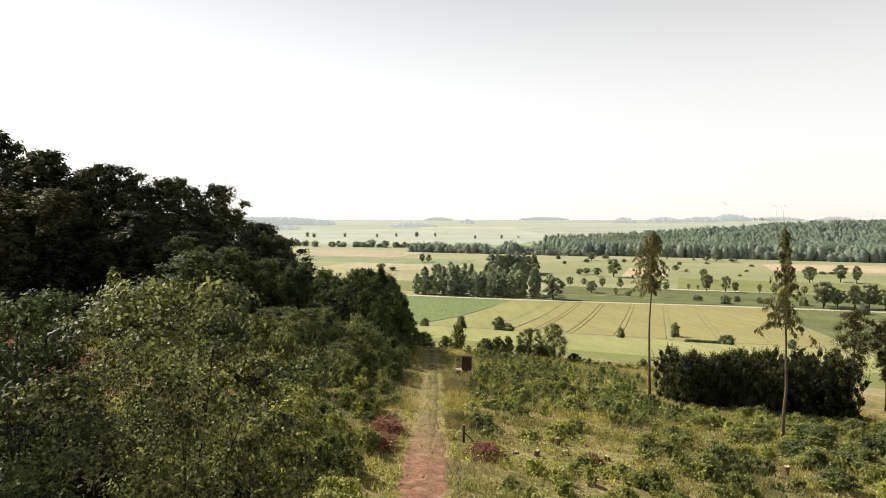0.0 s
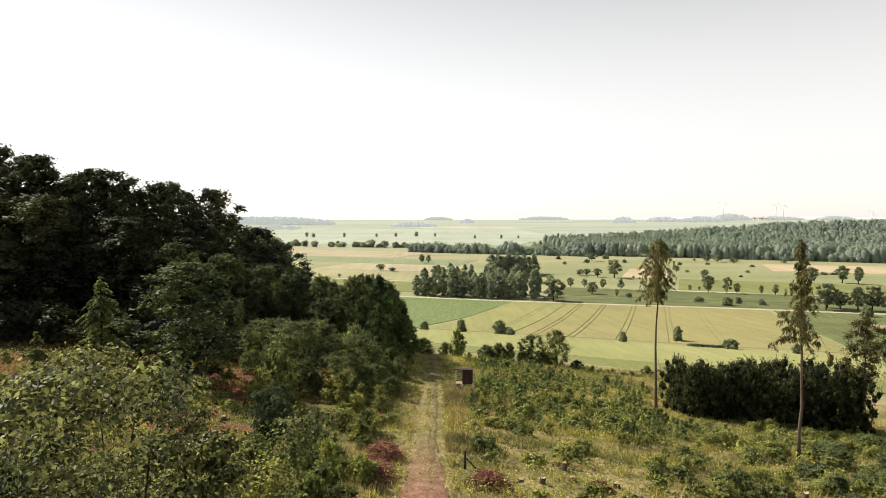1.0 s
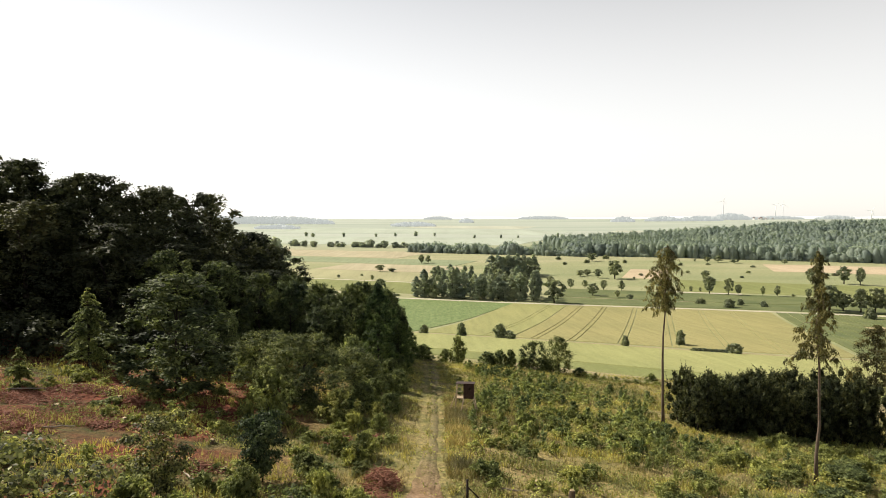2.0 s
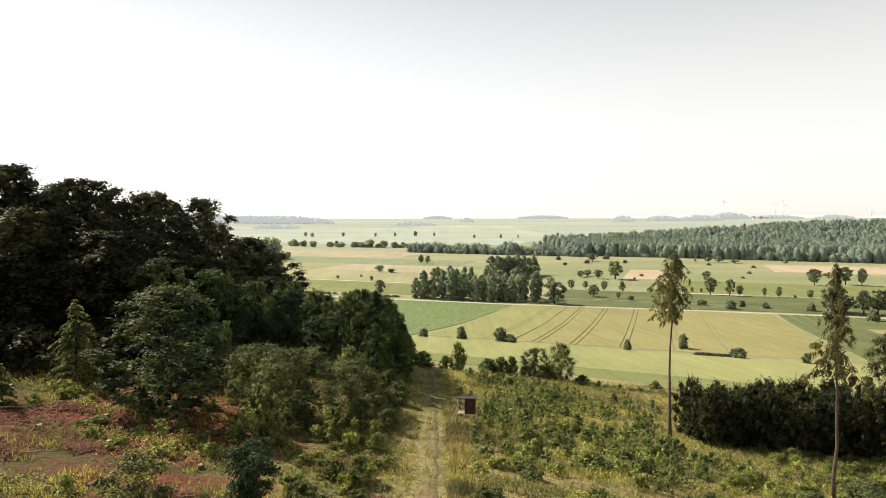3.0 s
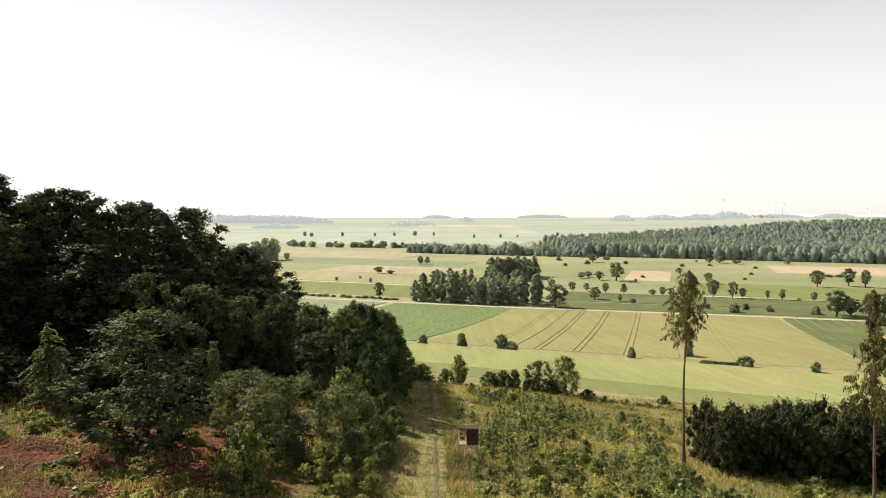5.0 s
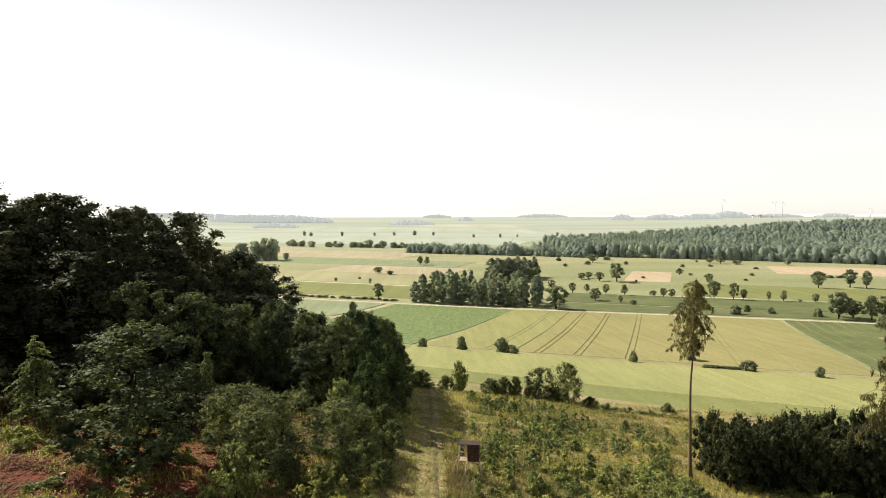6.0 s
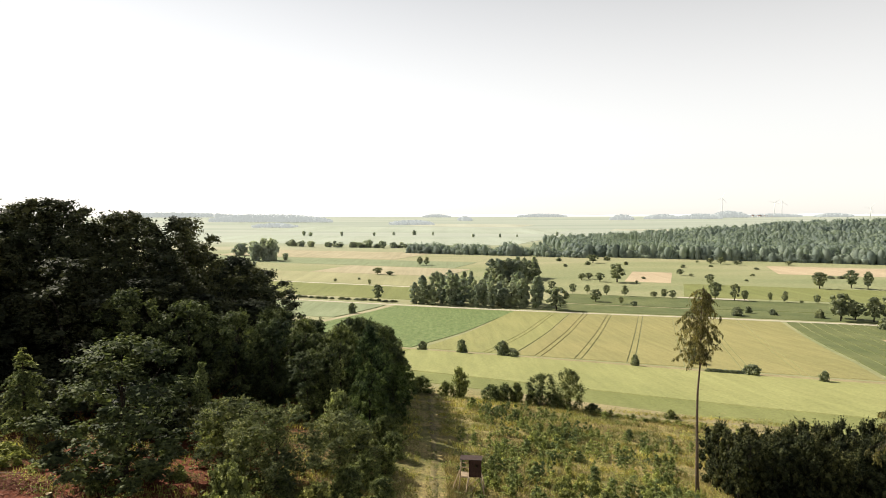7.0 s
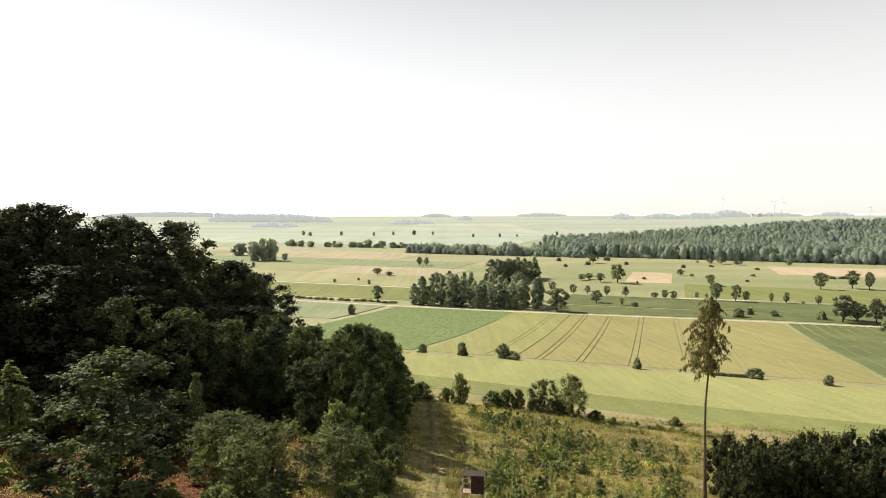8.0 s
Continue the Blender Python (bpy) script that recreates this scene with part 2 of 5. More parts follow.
M_CONIFER = leaf_material("conifer_needles", (0.028, 0.034, 0.0143), (0.075, 0.082, 0.039), 0.12, 0.4)
# Leaves out on the plain: distance haze put into their pale, flat colours.
M_VALLEY = leaf_material("hazed_valley_leaves", (0.175, 0.20, 0.145), (0.335, 0.36, 0.25), 0.44, 0.2, vary=0.6)
M_COPSE = leaf_material("hazed_copse_leaves", (0.28, 0.325, 0.285), (0.40, 0.44, 0.365), 0.44, 0.08, vary=0.7)
M_FARWOOD = leaf_material("hazed_wood_leaves", (0.225, 0.272, 0.247), (0.30, 0.345, 0.30), 0.42, 0.02, vary=0.4)
M_FARTREE = leaf_material("hazed_far_tree_leaves", (0.38, 0.42, 0.385), (0.48, 0.51, 0.455), 0.42, 0.05, vary=0.4)
# Near-black leaves: shade below the young crowns is put into this colour.
M_UNDERSHADE = leaf_material("shaded_undergrowth_leaves", (0.018, 0.018, 0.011), (0.055, 0.051, 0.028), 0.22, 0.6)
M_BARK = solid("bark", (0.016, 0.012, 0.009), (0.042, 0.031, 0.024), 2.0, 0.95, 0.6, (1, 1, 0.25))
M_LARCHBARK = solid("larch_bark", (0.075, 0.05, 0.034), (0.15, 0.112, 0.082), 2.5, 0.95, 0.6, (1, 1, 0.25))
M_CUT = solid("fresh_cut_wood", (0.55, 0.42, 0.25), (0.68, 0.56, 0.38), 6.0, 0.8, 0.2)
M_TWIG = solid("reddish_brash", (0.11, 0.044, 0.028), (0.31, 0.135, 0.082), 3.0, 0.9, 0.3)
M_DEADWOOD = solid("grey_deadwood", (0.22, 0.18, 0.14), (0.38, 0.32, 0.25), 3.0, 0.9, 0.3)
M_BOARD = solid("dark_brown_boards", (0.04, 0.02, 0.016), (0.075, 0.038, 0.03), 4.0, 0.8, 0.3, (1, 1, 0.2))
M_POLE = solid("peeled_pole_wood", (0.30, 0.22, 0.14), (0.45, 0.35, 0.24), 4.0, 0.8, 0.3, (1, 1, 0.2))
M_ROOF = solid("roofing_felt", (0.032, 0.02, 0.017), (0.06, 0.038, 0.032), 3.0, 0.9, 0.3)
M_WHITE = solid("white_paint", (0.78, 0.78, 0.78), (0.84, 0.84, 0.83), 0.5, 0.5, 0.02)
M_TILE = solid("red_roof_tiles", (0.30, 0.2, 0.165), (0.38, 0.26, 0.21), 0.4, 0.8, 0.1)
# Far crops greyed and lightened, their distance haze held in the colour.
M_FARFIELD = crop("hazed_far_fields", (0.285, 0.32, 0.262), (0.345, 0.372, 0.31), 0.003, 0.01, 0.1)
M_FARHAY = crop("hazed_far_hay", (0.34, 0.345, 0.275), (0.38, 0.38, 0.31), 0.003, 0.01, 0.1)

# ---- terrain ----
PROFILE_Y = [-400, -60, 0, 20, 43, 67, 80, 117, 160, 206, 260, 340, 420, 700]
PROFILE_Z = [44, 37, 33.5, 32.2, 30.4, 28.0, 26.2, 20.7, 14.5, 9.5, 5.0, 1.2, 0, 0]
CROSS_Y = [-60, 40, 54, 80, 117, 190, 300]
CROSS_FALL = [0.13, 0.13, 0.112, 0.165, 0.09, 0.03, 0]


def ease(a, b, v):
    s = np.clip((v - a) / (b - a), 0, 1)
    return s * s * (3 - 2 * s)


def ground_z(x, y):
    """Height of the land: a slope falling ahead and to the right into a plain, one wooded hill, rising ground far out."""
    x, y = np.asarray(x, float), np.asarray(y, float)
    z = sum(np.interp(y + d, PROFILE_Y, PROFILE_Z) for d in (-12, -6, 0, 6, 12)) / 5
    z = z - np.interp(y, CROSS_Y, CROSS_FALL) * 70 * np.tanh(x / 70)
    z = z + 40 * ease(1500, 4800, np.hypot(x, y))
    return z + 30 * np.exp(-(((x - 720) / 420) ** 2 + ((y - 1050) / 230) ** 2))


def gz(x, y):
    return float(ground_z(x, y))


def mesh_object(name, verts, faces, material, parent=None, label="", smooth=False):
    """One mesh object from arrays; faces all of one length, or a list."""
    me = bpy.data.meshes.new(name)
    verts = np.asarray(verts, np.float32).reshape(-1, 3)
    if isinstance(faces, np.ndarray):
        n, k = faces.shape
        me.vertices.add(len(verts))
        me.vertices.foreach_set("co", verts.ravel())
        me.loops.add(n * k)
        me.loops.foreach_set("vertex_index", faces.ravel().astype(np.int32))
        me.polygons.add(n)
        me.polygons.foreach_set("loop_start", np.arange(0, n * k, k, dtype=np.int32))
        me.update(calc_edges=True)
    else:
        me.from_pydata(verts.tolist(), [], faces)
        me.update()
    if smooth:
        me.polygons.foreach_set("use_smooth", np.ones(len(me.polygons), bool))
    me.materials.append(material)
    ob = new(name, me)
    if parent:
        ob.parent = parent
    if label:
        ob["label"] = label
    return ob


def part(name, bm, material, parent, label="", smooth=False):
    """Links a bmesh as one mesh object under a thing."""
    me = bpy.data.meshes.new(name)
    bm.to_mesh(me)
    bm.free()
    if smooth:
        me.polygons.foreach_set("use_smooth", np.ones(len(me.polygons), bool))
    me.materials.append(material)
    ob = new(name, me)
    ob.parent = parent
    if label:
        ob["label"] = label
    return ob


def spaced(lo, hi, step, far_lo, far_hi, grow=1.12):
    """Even steps from lo to hi, then growing steps out to the far ends."""
    mid = list(np.arange(lo, hi + step / 2, step))
    s, v = step, mid[-1]
    while v < far_hi:
        s *= grow
        v += s
        mid.append(min(v, far_hi))
    s, v = step, mid[0]
    while v > far_lo:
        s *= grow
        v -= s
        mid.insert(0, max(v, far_lo))
    return np.array(mid)


def build_ground():
    xs, ys = spaced(-45, 60, 0.8, -5200, 5200, 1.1), spaced(18, 122, 0.8, -500, 4950, 1.08)
    gx, gy = np.meshgrid(xs, ys)
    z = ground_z(gx, gy)
    rough = np.array([noise.noise((x * 0.55, y * 0.55, 0)) + 0.6 * noise.noise((x * 1.6, y * 1.6, 5)) for x, y in zip(gx.ravel(), gy.ravel())]).reshape(gx.shape)
    near = ease(135, 118, gy) * ease(-60, -48, gx) * ease(75, 62, gx)
    on_track = np.exp(-((gx + 1.4) / 1.7) ** 4)
    z = z + rough * 0.22 * near * (1 - 0.85 * on_track)
    w = len(xs)
    i = np.arange(len(ys) - 1)[:, None] * w + np.arange(w - 1)[None]
    faces = np.stack([i, i + 1, i + w + 1, i + w], -1).reshape(-1, 4)
    ob = mesh_object("ground", np.stack([gx, gy, z], -1), faces, M_GROUND, smooth=True)
    tagged(ob, "wide land with a rough cut-over slope falling to a meadow plain", "ground", kind="structure")


build_ground()

# plan of the plain: its tracks and fields all lie square to the farm road
ORIGIN, ALONG, ACROSS = Vector((-22.0, 361.0)), Vector((0.9309, -0.3653)), Vector((0.3653, 0.9309))


def plan(a, b):
    return ORIGIN.x + a * ALONG.x + b * ACROSS.x, ORIGIN.y + a * ALONG.y + b * ACROSS.y


def sheet(name, spans, b0, b1, height, material, label, category, shear=0.0, step=6.0, kind="structure", skirt=True):
    """A crop or a surface over the land between b0 and b1; one strip for each span of a."""
    verts, faces = [], []
    for a0, a1 in spans:
        na, nb = max(1, int((a1 - a0) / step)), max(1, int((b1 - b0) / step))
        aa, bb = np.meshgrid(np.linspace(a0, a1, na + 1), np.linspace(b0, b1, nb + 1))
        aa = aa - shear * (bb - (b0 + b1) / 2)
        x = ORIGIN.x + aa * ALONG.x + bb * ACROSS.x
        y = ORIGIN.y + aa * ALONG.y + bb * ACROSS.y
        z = ground_z(x, y) + height
        base, w = len(verts), na + 1
        verts += np.stack([x, y, z], -1).reshape(-1, 3).tolist()
        faces += [(base + j * w + i, base + j * w + i + 1, base + (j + 1) * w + i + 1, base + (j + 1) * w + i) for j in range(nb) for i in range(na)]
        if skirt:
            rim = [i for i in range(w)] + [j * w + na for j in range(1, nb + 1)] + [nb * w + i for i in range(na - 1, -1, -1)] + [j * w for j in range(nb - 1, 0, -1)]
            low = len(verts)
            for k in rim:                       # the ends of the rows lean out, the sides of the tramlines stand upright
                lean = -0.9 if k < w else 0.9 if k >= nb * w else 0.0
                p = verts[base + k]
                verts.append((p[0] + lean * ACROSS.x, p[1] + lean * ACROSS.y, p[2] - height - 0.25))
            n = len(rim)
            faces += [(base + rim[k], low + k, low + (k + 1) % n, base + rim[(k + 1) % n]) for k in range(n)]
    ob = mesh_object(name, verts, faces, material, smooth=False)
    return tagged(ob, label, category, kind=kind)


def with_tramlines(a0, a1, pairs, gap=0.36, half=0.95):
    cuts, spans, at = sorted([c + d for c in pairs for d in (-half, half)]), [], a0
    for c in cuts:
        spans.append((at, c - gap / 2))
        at = c + gap / 2
    return spans + [(at, a1)]


sheet("wheat_field", with_tramlines(68, 97.6, [89.5], 0.22), -136, -4, 0.16, M_GREENWHEAT, "greener strip of wheat beside the ripening field", "field", 0.035)
sheet("wheat_field", with_tramlines(98.2, 192.5, [105.5, 117.3, 132, 147.3, 161.6, 175.2]), -136, -4, 0.16, M_WHEAT, "ripening yellow wheat field with wheel tracks of a tractor", "field", 0.035)
sheet("barley_field", with_tramlines(58, 330, [68, 205]), -185, -142.5, 0.28, M_BARLEY, "pale yellow-green barley field below the wood", "field")
sheet("beet_field", [(-3, 66.5)], -136.5, -4, 0.16, M_BEET, "green field of low leafy beet", "field")
sheet("potato_field", [(a, a + 4.0) for a in np.arange(194.5, 330, 5.0)], -136, -5, 0.4, M_POTATO, "dark green field of planted rows", "field", 0.035)
sheet("meadow_strip", [(75, 330)], -201, -185.2, 0.12, M_MEADOW, "green meadow strip beside the barley", "meadow")
sheet("dry_grass_strip", [(118, 330)], -209, -201.2, 0.15, M_DRY, "strip of dry straw-coloured grass", "meadow")
sheet("cabbage_field", [(-190, -9)], -60, -5, 0.3, M_CABBAGE, "blue-green field of low leaves", "field")
sheet("farm_road", [(-400, 420)], -1.6, 1.6, 0.05, M_ROAD, "pale gravel farm road across the plain", "road", skirt=False)
sheet("grass_lane", [(40, 330)], -141.2, -138.2, 0.05, M_DRY, "worn grassy lane between the fields", "lane", skirt=False)
sheet("field_path", [(-7.5, -4.6)], -130, -2.5, 0.05, M_HAY, "pale grass path along the beet field", "path", skirt=False)
sheet("green_field", [(78, 300)], 6, 37, 0.3, M_POTATO, "dark green field behind the farm road", "field")
sheet("green_field", [(80, 300)], 41, 88, 0.3, M_POTATO, "dark green field along the tree row", "field")
sheet("gravel_patch", [(146, 186)], 90, 95, 0.12, M_ROAD, "bright strip of pale gravel under the trees", "gravel", skirt=False)
sheet("field_path", [(84, 157)], 37.6, 40.4, 0.06, M_HAY, "pale grass path through the green field", "path", skirt=False)
sheet("green_meadow", [(-260, 0)], 24, 86, 0.25, M_MEADOW, "fresh green meadow strip", "meadow")
sheet("meadow_path", [(-300, -20)], 87.5, 91, 0.06, M_ROAD, "pale path along the meadow", "path", skirt=False)
sheet("stubble_field", [(-330, -38)], 94, 166, 0.15, M_OLIVE, "olive stubble field", "field")
sheet("hay_field", [(-172, -40)], 168, 240, 0.2, M_HAY, "pale straw-coloured hay field", "field")
sheet("meadow_far", [(-420, -60)], 246, 320, 0.2, M_CABBAGE, "pale green meadow far out on the plain", "meadow")
sheet("hay_field", [(-430, -165)], 330, 455, 0.2, M_HAY, "pale straw-coloured hay field far out", "field")
sheet("bare_field", [(107, 141)], 181, 268, 0.12, M_BARE, "pale pinkish field of bare soil", "field")
sheet("bare_field", [(228, 345)], 288, 372, 0.12, M_BARE, "pale brown field before the far wood", "field")
sheet("olive_meadow", [(150, 420)], 100, 178, 0.2, M_MEADOW, "yellow-green pasture behind the tree row", "meadow")
sheet("bare_patch", [(216, 235)], -64, -50, 0.45, M_DRY, "reddish bare patch in the planted rows", "soil")
sheet("far_field", [(-900, -100)], 640, 1050, 0.3, M_FARFIELD, "green field behind the tree line, paled for haze", "field", step=40)
sheet("far_field", [(-1200, -180)], 1330, 1800, 0.3, M_FARFIELD, "green rise far away, paled for haze", "field", step=60)
sheet("far_hay_field", [(-900, -420)], 1930, 2250, 0.3, M_FARHAY, "hay field on the far rise, paled for haze", "field", step=60)
sheet("far_hay_field", [(-60, 220)], 1680, 1850, 0.3, M_FARHAY, "hay field beyond the wooded hill, paled for haze", "field", step=60)


def track_middle(y):
    return -0.75 - 0.018 * (y - 30) - 0.25 * np.sin(y * 0.06)


def build_track():
    """The forest track: a broad bed of red earth near by, further on a worn strip in the grass."""
    verts, faces = [], []
    for name, y0, y1, off, half_w in (("bed", -120, 52, 0.0, 1.55), ("strip", 43, 126, 0.3, 0.5)):
        ys, us = np.arange(y0, y1, 0.4), np.linspace(-1.0, 1.0, 13 if name == "bed" else 5)
        base, w = len(verts), len(us)
        for y in ys:
            end = float(ease(y1 + 0.5, y1 - 14, y)) if name == "bed" else 1.0
            half = half_w * (0.35 + 0.65 * end) * (1 + (0.22 if name == "bed" else 0.6) * noise.noise((y * 0.5, off, 3)) + (0.12 if name == "bed" else 0.35) * noise.noise((y * 1.7, off, 8)))
            x = float(track_middle(y)) + off + us * half + (0.0 if name == "bed" else 0.16 * noise.noise((y * 0.22, off, 0)))
            dip = -0.07 * (np.exp(-((us - 0.5) / 0.2) ** 2) + np.exp(-((us + 0.5) / 0.2) ** 2)) if name == "bed" else -0.03 * (1 - us ** 2)
            z = ground_z(x, y) + 0.09 + dip + np.array([0.045 * noise.noise((v * 2, y * 2, 1)) for v in x]) - 0.24 * np.abs(us) ** 6
            verts += np.stack([x, np.full_like(x, y), z], -1).tolist()
        faces += [(base + j * w + i, base + j * w + i + 1, base + (j + 1) * w + i + 1, base + (j + 1) * w + i) for j in range(len(ys) - 1) for i in range(w - 1)]
    ob = mesh_object("forest_track", verts, faces, M_TRACK, smooth=True)
    tagged(ob, "reddish dirt track thinning into a worn grassy strip", "track", kind="structure")


build_track()


# ---- growing things ----
def leaf_cards(c, n, length, width, rng, fold=0.12):
    """A folded, pointed leaf or spray at every place c, facing n."""
    n = n / np.linalg.norm(n, axis=1, keepdims=True)
    t = np.cross(n, rng.normal(size=n.shape))
    t /= np.linalg.norm(t, axis=1, keepdims=True) + 1e-9
    s = np.cross(n, t)
    k = rng.uniform(0.65, 1.35, (len(c), 1))
    L, W = length * k / 2, width * k / 2
    lift = n * fold * width
    v = np.stack([c - t * L, c + s * W + t * L * 0.1 + lift, c + t * L - lift, c - s * W + t * L * 0.1 + lift], 1)
    return v.reshape(-1, 3)


def quads(v):
    return np.arange(len(v)).reshape(-1, 4)


def tube(points, radii, sides=6):
    """A tapered, closed limb along points."""
    pts = [Vector(p) for p in points]
    verts, faces = [], []
    for i, (p, r) in enumerate(zip(pts, radii)):
        d = (pts[min(i + 1, len(pts) - 1)] - pts[max(i - 1, 0)]).normalized()
        a = d.orthogonal().normalized()
        b = d.cross(a)
        verts += [tuple(p + (a * math.cos(q) + b * math.sin(q)) * r) for q in (2 * math.pi * k / sides for k in range(sides))]
    for i in range(len(pts) - 1):
        faces += [(i * sides + k, i * sides + (k + 1) % sides, (i + 1) * sides + (k + 1) % sides, (i + 1) * sides + k) for k in range(sides)]
    faces += [tuple(range(sides - 1, -1, -1)), tuple(range((len(pts) - 1) * sides, len(pts) * sides))]
    return verts, faces


def tubes(list_of):
    verts, faces = [], []
    for points, radii, sides in list_of:
        v, f = tube(points, radii, sides)
        k = len(verts)
        verts += v
        faces += [tuple(i + k for i in q) for q in f]
    return verts, faces


ENVELOPE = {
    "round": lambda u: np.sqrt(np.clip(1 - (2 * u - 1) ** 2, 0, 1)) ** 0.8,
    "broad": lambda u: np.clip(1 - np.abs(2 * (u - 0.58)) ** 2.6, 0.05, 1) ** 0.7,
    "oval": lambda u: np.sqrt(np.clip(1 - (2 * u - 0.85) ** 2, 0.02, 1)) * np.clip(1.25 - 0.45 * u, 0, 1),
    "dome": lambda u: np.where(u > 0.4, np.sqrt(np.clip(1 - ((u - 0.4) / 0.62) ** 2, 0, 1)), 0.72 + 0.28 * u / 0.4),
    "bush": lambda u: np.sqrt(np.clip(1 - u ** 2, 0, 1)) * np.clip(0.75 + u, 0, 1),
}


def crown_lobes(rng, height, radius, low, shape, lobes, size):
    """Boughs of a crown: round masses of leaves spread over its outline from top to foot."""
    u = (np.arange(lobes) + rng.uniform(0.1, 0.9, lobes)) / lobes
    th = np.arange(lobes) * 2.39996 + rng.normal(size=lobes) * 0.35 + rng.uniform(0, 6)
    env = ENVELOPE[shape](u)
    r = radius * size * rng.uniform(0.72, 1.3, lobes) * (0.55 + 0.45 * env)
    uneven = 1 + 0.16 * np.sin(2 * th + rng.uniform(0, 6)) + 0.13 * np.sin(5 * th + 7 * u + rng.uniform(0, 6))
    rad = np.clip(radius * env * uneven * rng.uniform(0.8, 1.06, lobes) - r * 0.9, 0, None)
    rad[::4] *= rng.uniform(0.1, 0.6, len(rad[::4]))           # some boughs fill the middle
    z = np.clip(low + u * (height - low), low + 0.5 * r, height - 0.85 * r)
    return np.stack([rad * np.cos(th), rad * np.sin(th), z], -1), r


def bough_leaves(rng, c, r, twigs, per, length, width, flat=0.85, droop=0.12, up=0.3, ragged=0.22, side=0.12):
    """Leafy twigs fanning out of every bough, leaves along each twig, the tips a little drooping."""
    k = len(c)
    out = c * (1, 1, 0)
    out = out / (np.linalg.norm(out, axis=1, keepdims=True) + 1e-6)
    d = rng.normal(size=(k, twigs, 3)) + out[:, None] * 0.5 + np.array((0, 0, up))
    d /= np.linalg.norm(d, axis=2, keepdims=True)
    bumps = 1 + 0.16 * np.sin(5 * d[..., 0] + 2 * r[:, None] * 7) * np.sin(5 * d[..., 1] + r[:, None] * 11) * np.sin(4 * d[..., 2] + r[:, None] * 5)
    reach = r[:, None] * bumps * (1 + ragged * rng.uniform(-0.9, 1.0, (k, twigs)))
    reach = reach * (1 + 0.9 * ragged ** 0.5 * rng.uniform(0, 1, (k, twigs)) ** 3 * np.clip(d[..., 2], 0, 1))      # young shoots stand up out of the crown
    s = rng.uniform(0, 1, (k, twigs, per)) ** 0.75
    far = reach[..., None] * (0.4 + 0.6 * s)
    off = rng.normal(size=(k, twigs, per, 3)) * (side * r[:, None, None, None]) * (1.15 - 0.8 * s[..., None])
    p = c[:, None, None] + d[:, :, None] * far[..., None] * np.array((1, 1, flat)) + off
    p[..., 2] -= droop * r[:, None, None] * s ** 2
    nrm = d[:, :, None] * 0.75 + rng.normal(size=p.shape) * 0.42 + np.array((0, 0, 0.4))
    return leaf_cards(p.reshape(-1, 3), nrm.reshape(-1, 3), length, width, rng)


def bough_core(rng, c, r, per, leaf, flat=0.85, big=2.4):
    """Shaded leaves in the heart of every bough."""
    d = rng.normal(size=(len(c), per, 3))
    d /= np.linalg.norm(d, axis=2, keepdims=True)
    p = c[:, None] + d * r[:, None, None] * rng.uniform(0.3, 0.66, (len(c), per, 1)) * np.array((1, 1, flat))
    return leaf_cards(p.reshape(-1, 3), (d + rng.normal(size=d.shape) * 0.3).reshape(-1, 3), leaf * big, leaf * big * 0.8, rng)


def build_tree(name, seed, height, radius, low, shape, per, leaf, mat, trunk_r, lobes, lobe=0.36, twigs=20, limbs=8, stems=1, bend=0.03, sides=7, flat=0.85, up=0.25, droop=0.12, core=20, big=2.4, ragged=0.22, side=0.12, fork=0.22):
    """A tree at the origin: trunk with limbs to some of the boughs, and a crown of leafy boughs."""
    rng = np.random.default_rng(seed)
    ob = new(name)
    c, s = crown_lobes(rng, height, radius, low, shape, lobes, lobe)
    trunks, arms = [], []
    for k in range(stems):
        lean = np.clip(rng.normal(size=2) * (bend if stems == 1 else 0.16) * height, -0.55 * radius, 0.55 * radius)
        pts = [(lean[0] * q * q + rng.normal() * 0.012 * height * q, lean[1] * q * q + rng.normal() * 0.012 * height * q, 0.82 * height * q - 0.3 * (q == 0)) for q in (0, 0.12, 0.3, 0.5, 0.75, 1.0)]
        trunks.append((pts, [trunk_r * f / (stems ** 0.5) for f in (1.3, 1.0, 0.85, 0.62, 0.35, 0.08)], sides))
    for k in rng.permutation(lobes)[:limbs]:
        q = np.clip(c[k][2] / height - fork, 0.12, 0.85)
        pts = trunks[k % stems][0]
        base = np.array([np.interp(q, (0, 0.12, 0.3, 0.5, 0.75, 1.0), [p[a] for p in pts]) for a in range(3)])
        arms.append(([base, (base + c[k]) / 2 - (0, 0, 0.05 * height * min(1, fork * 4)), c[k]], [trunk_r * 0.38 * (1 - q * 0.5), trunk_r * 0.2, 0.015], 4))
    v, f = tubes(trunks + arms)
    mesh_object("trunk", v, f, M_BARK, ob, smooth=True)
    v = bough_leaves(rng, c, s, twigs, per, leaf, leaf * 0.62, flat, droop, up, ragged, side)
    if core:
        v = np.concatenate([v, bough_core(rng, c, s, core, leaf, flat, big)])
    mesh_object("crown", v, quads(v), mat, ob)
    return ob


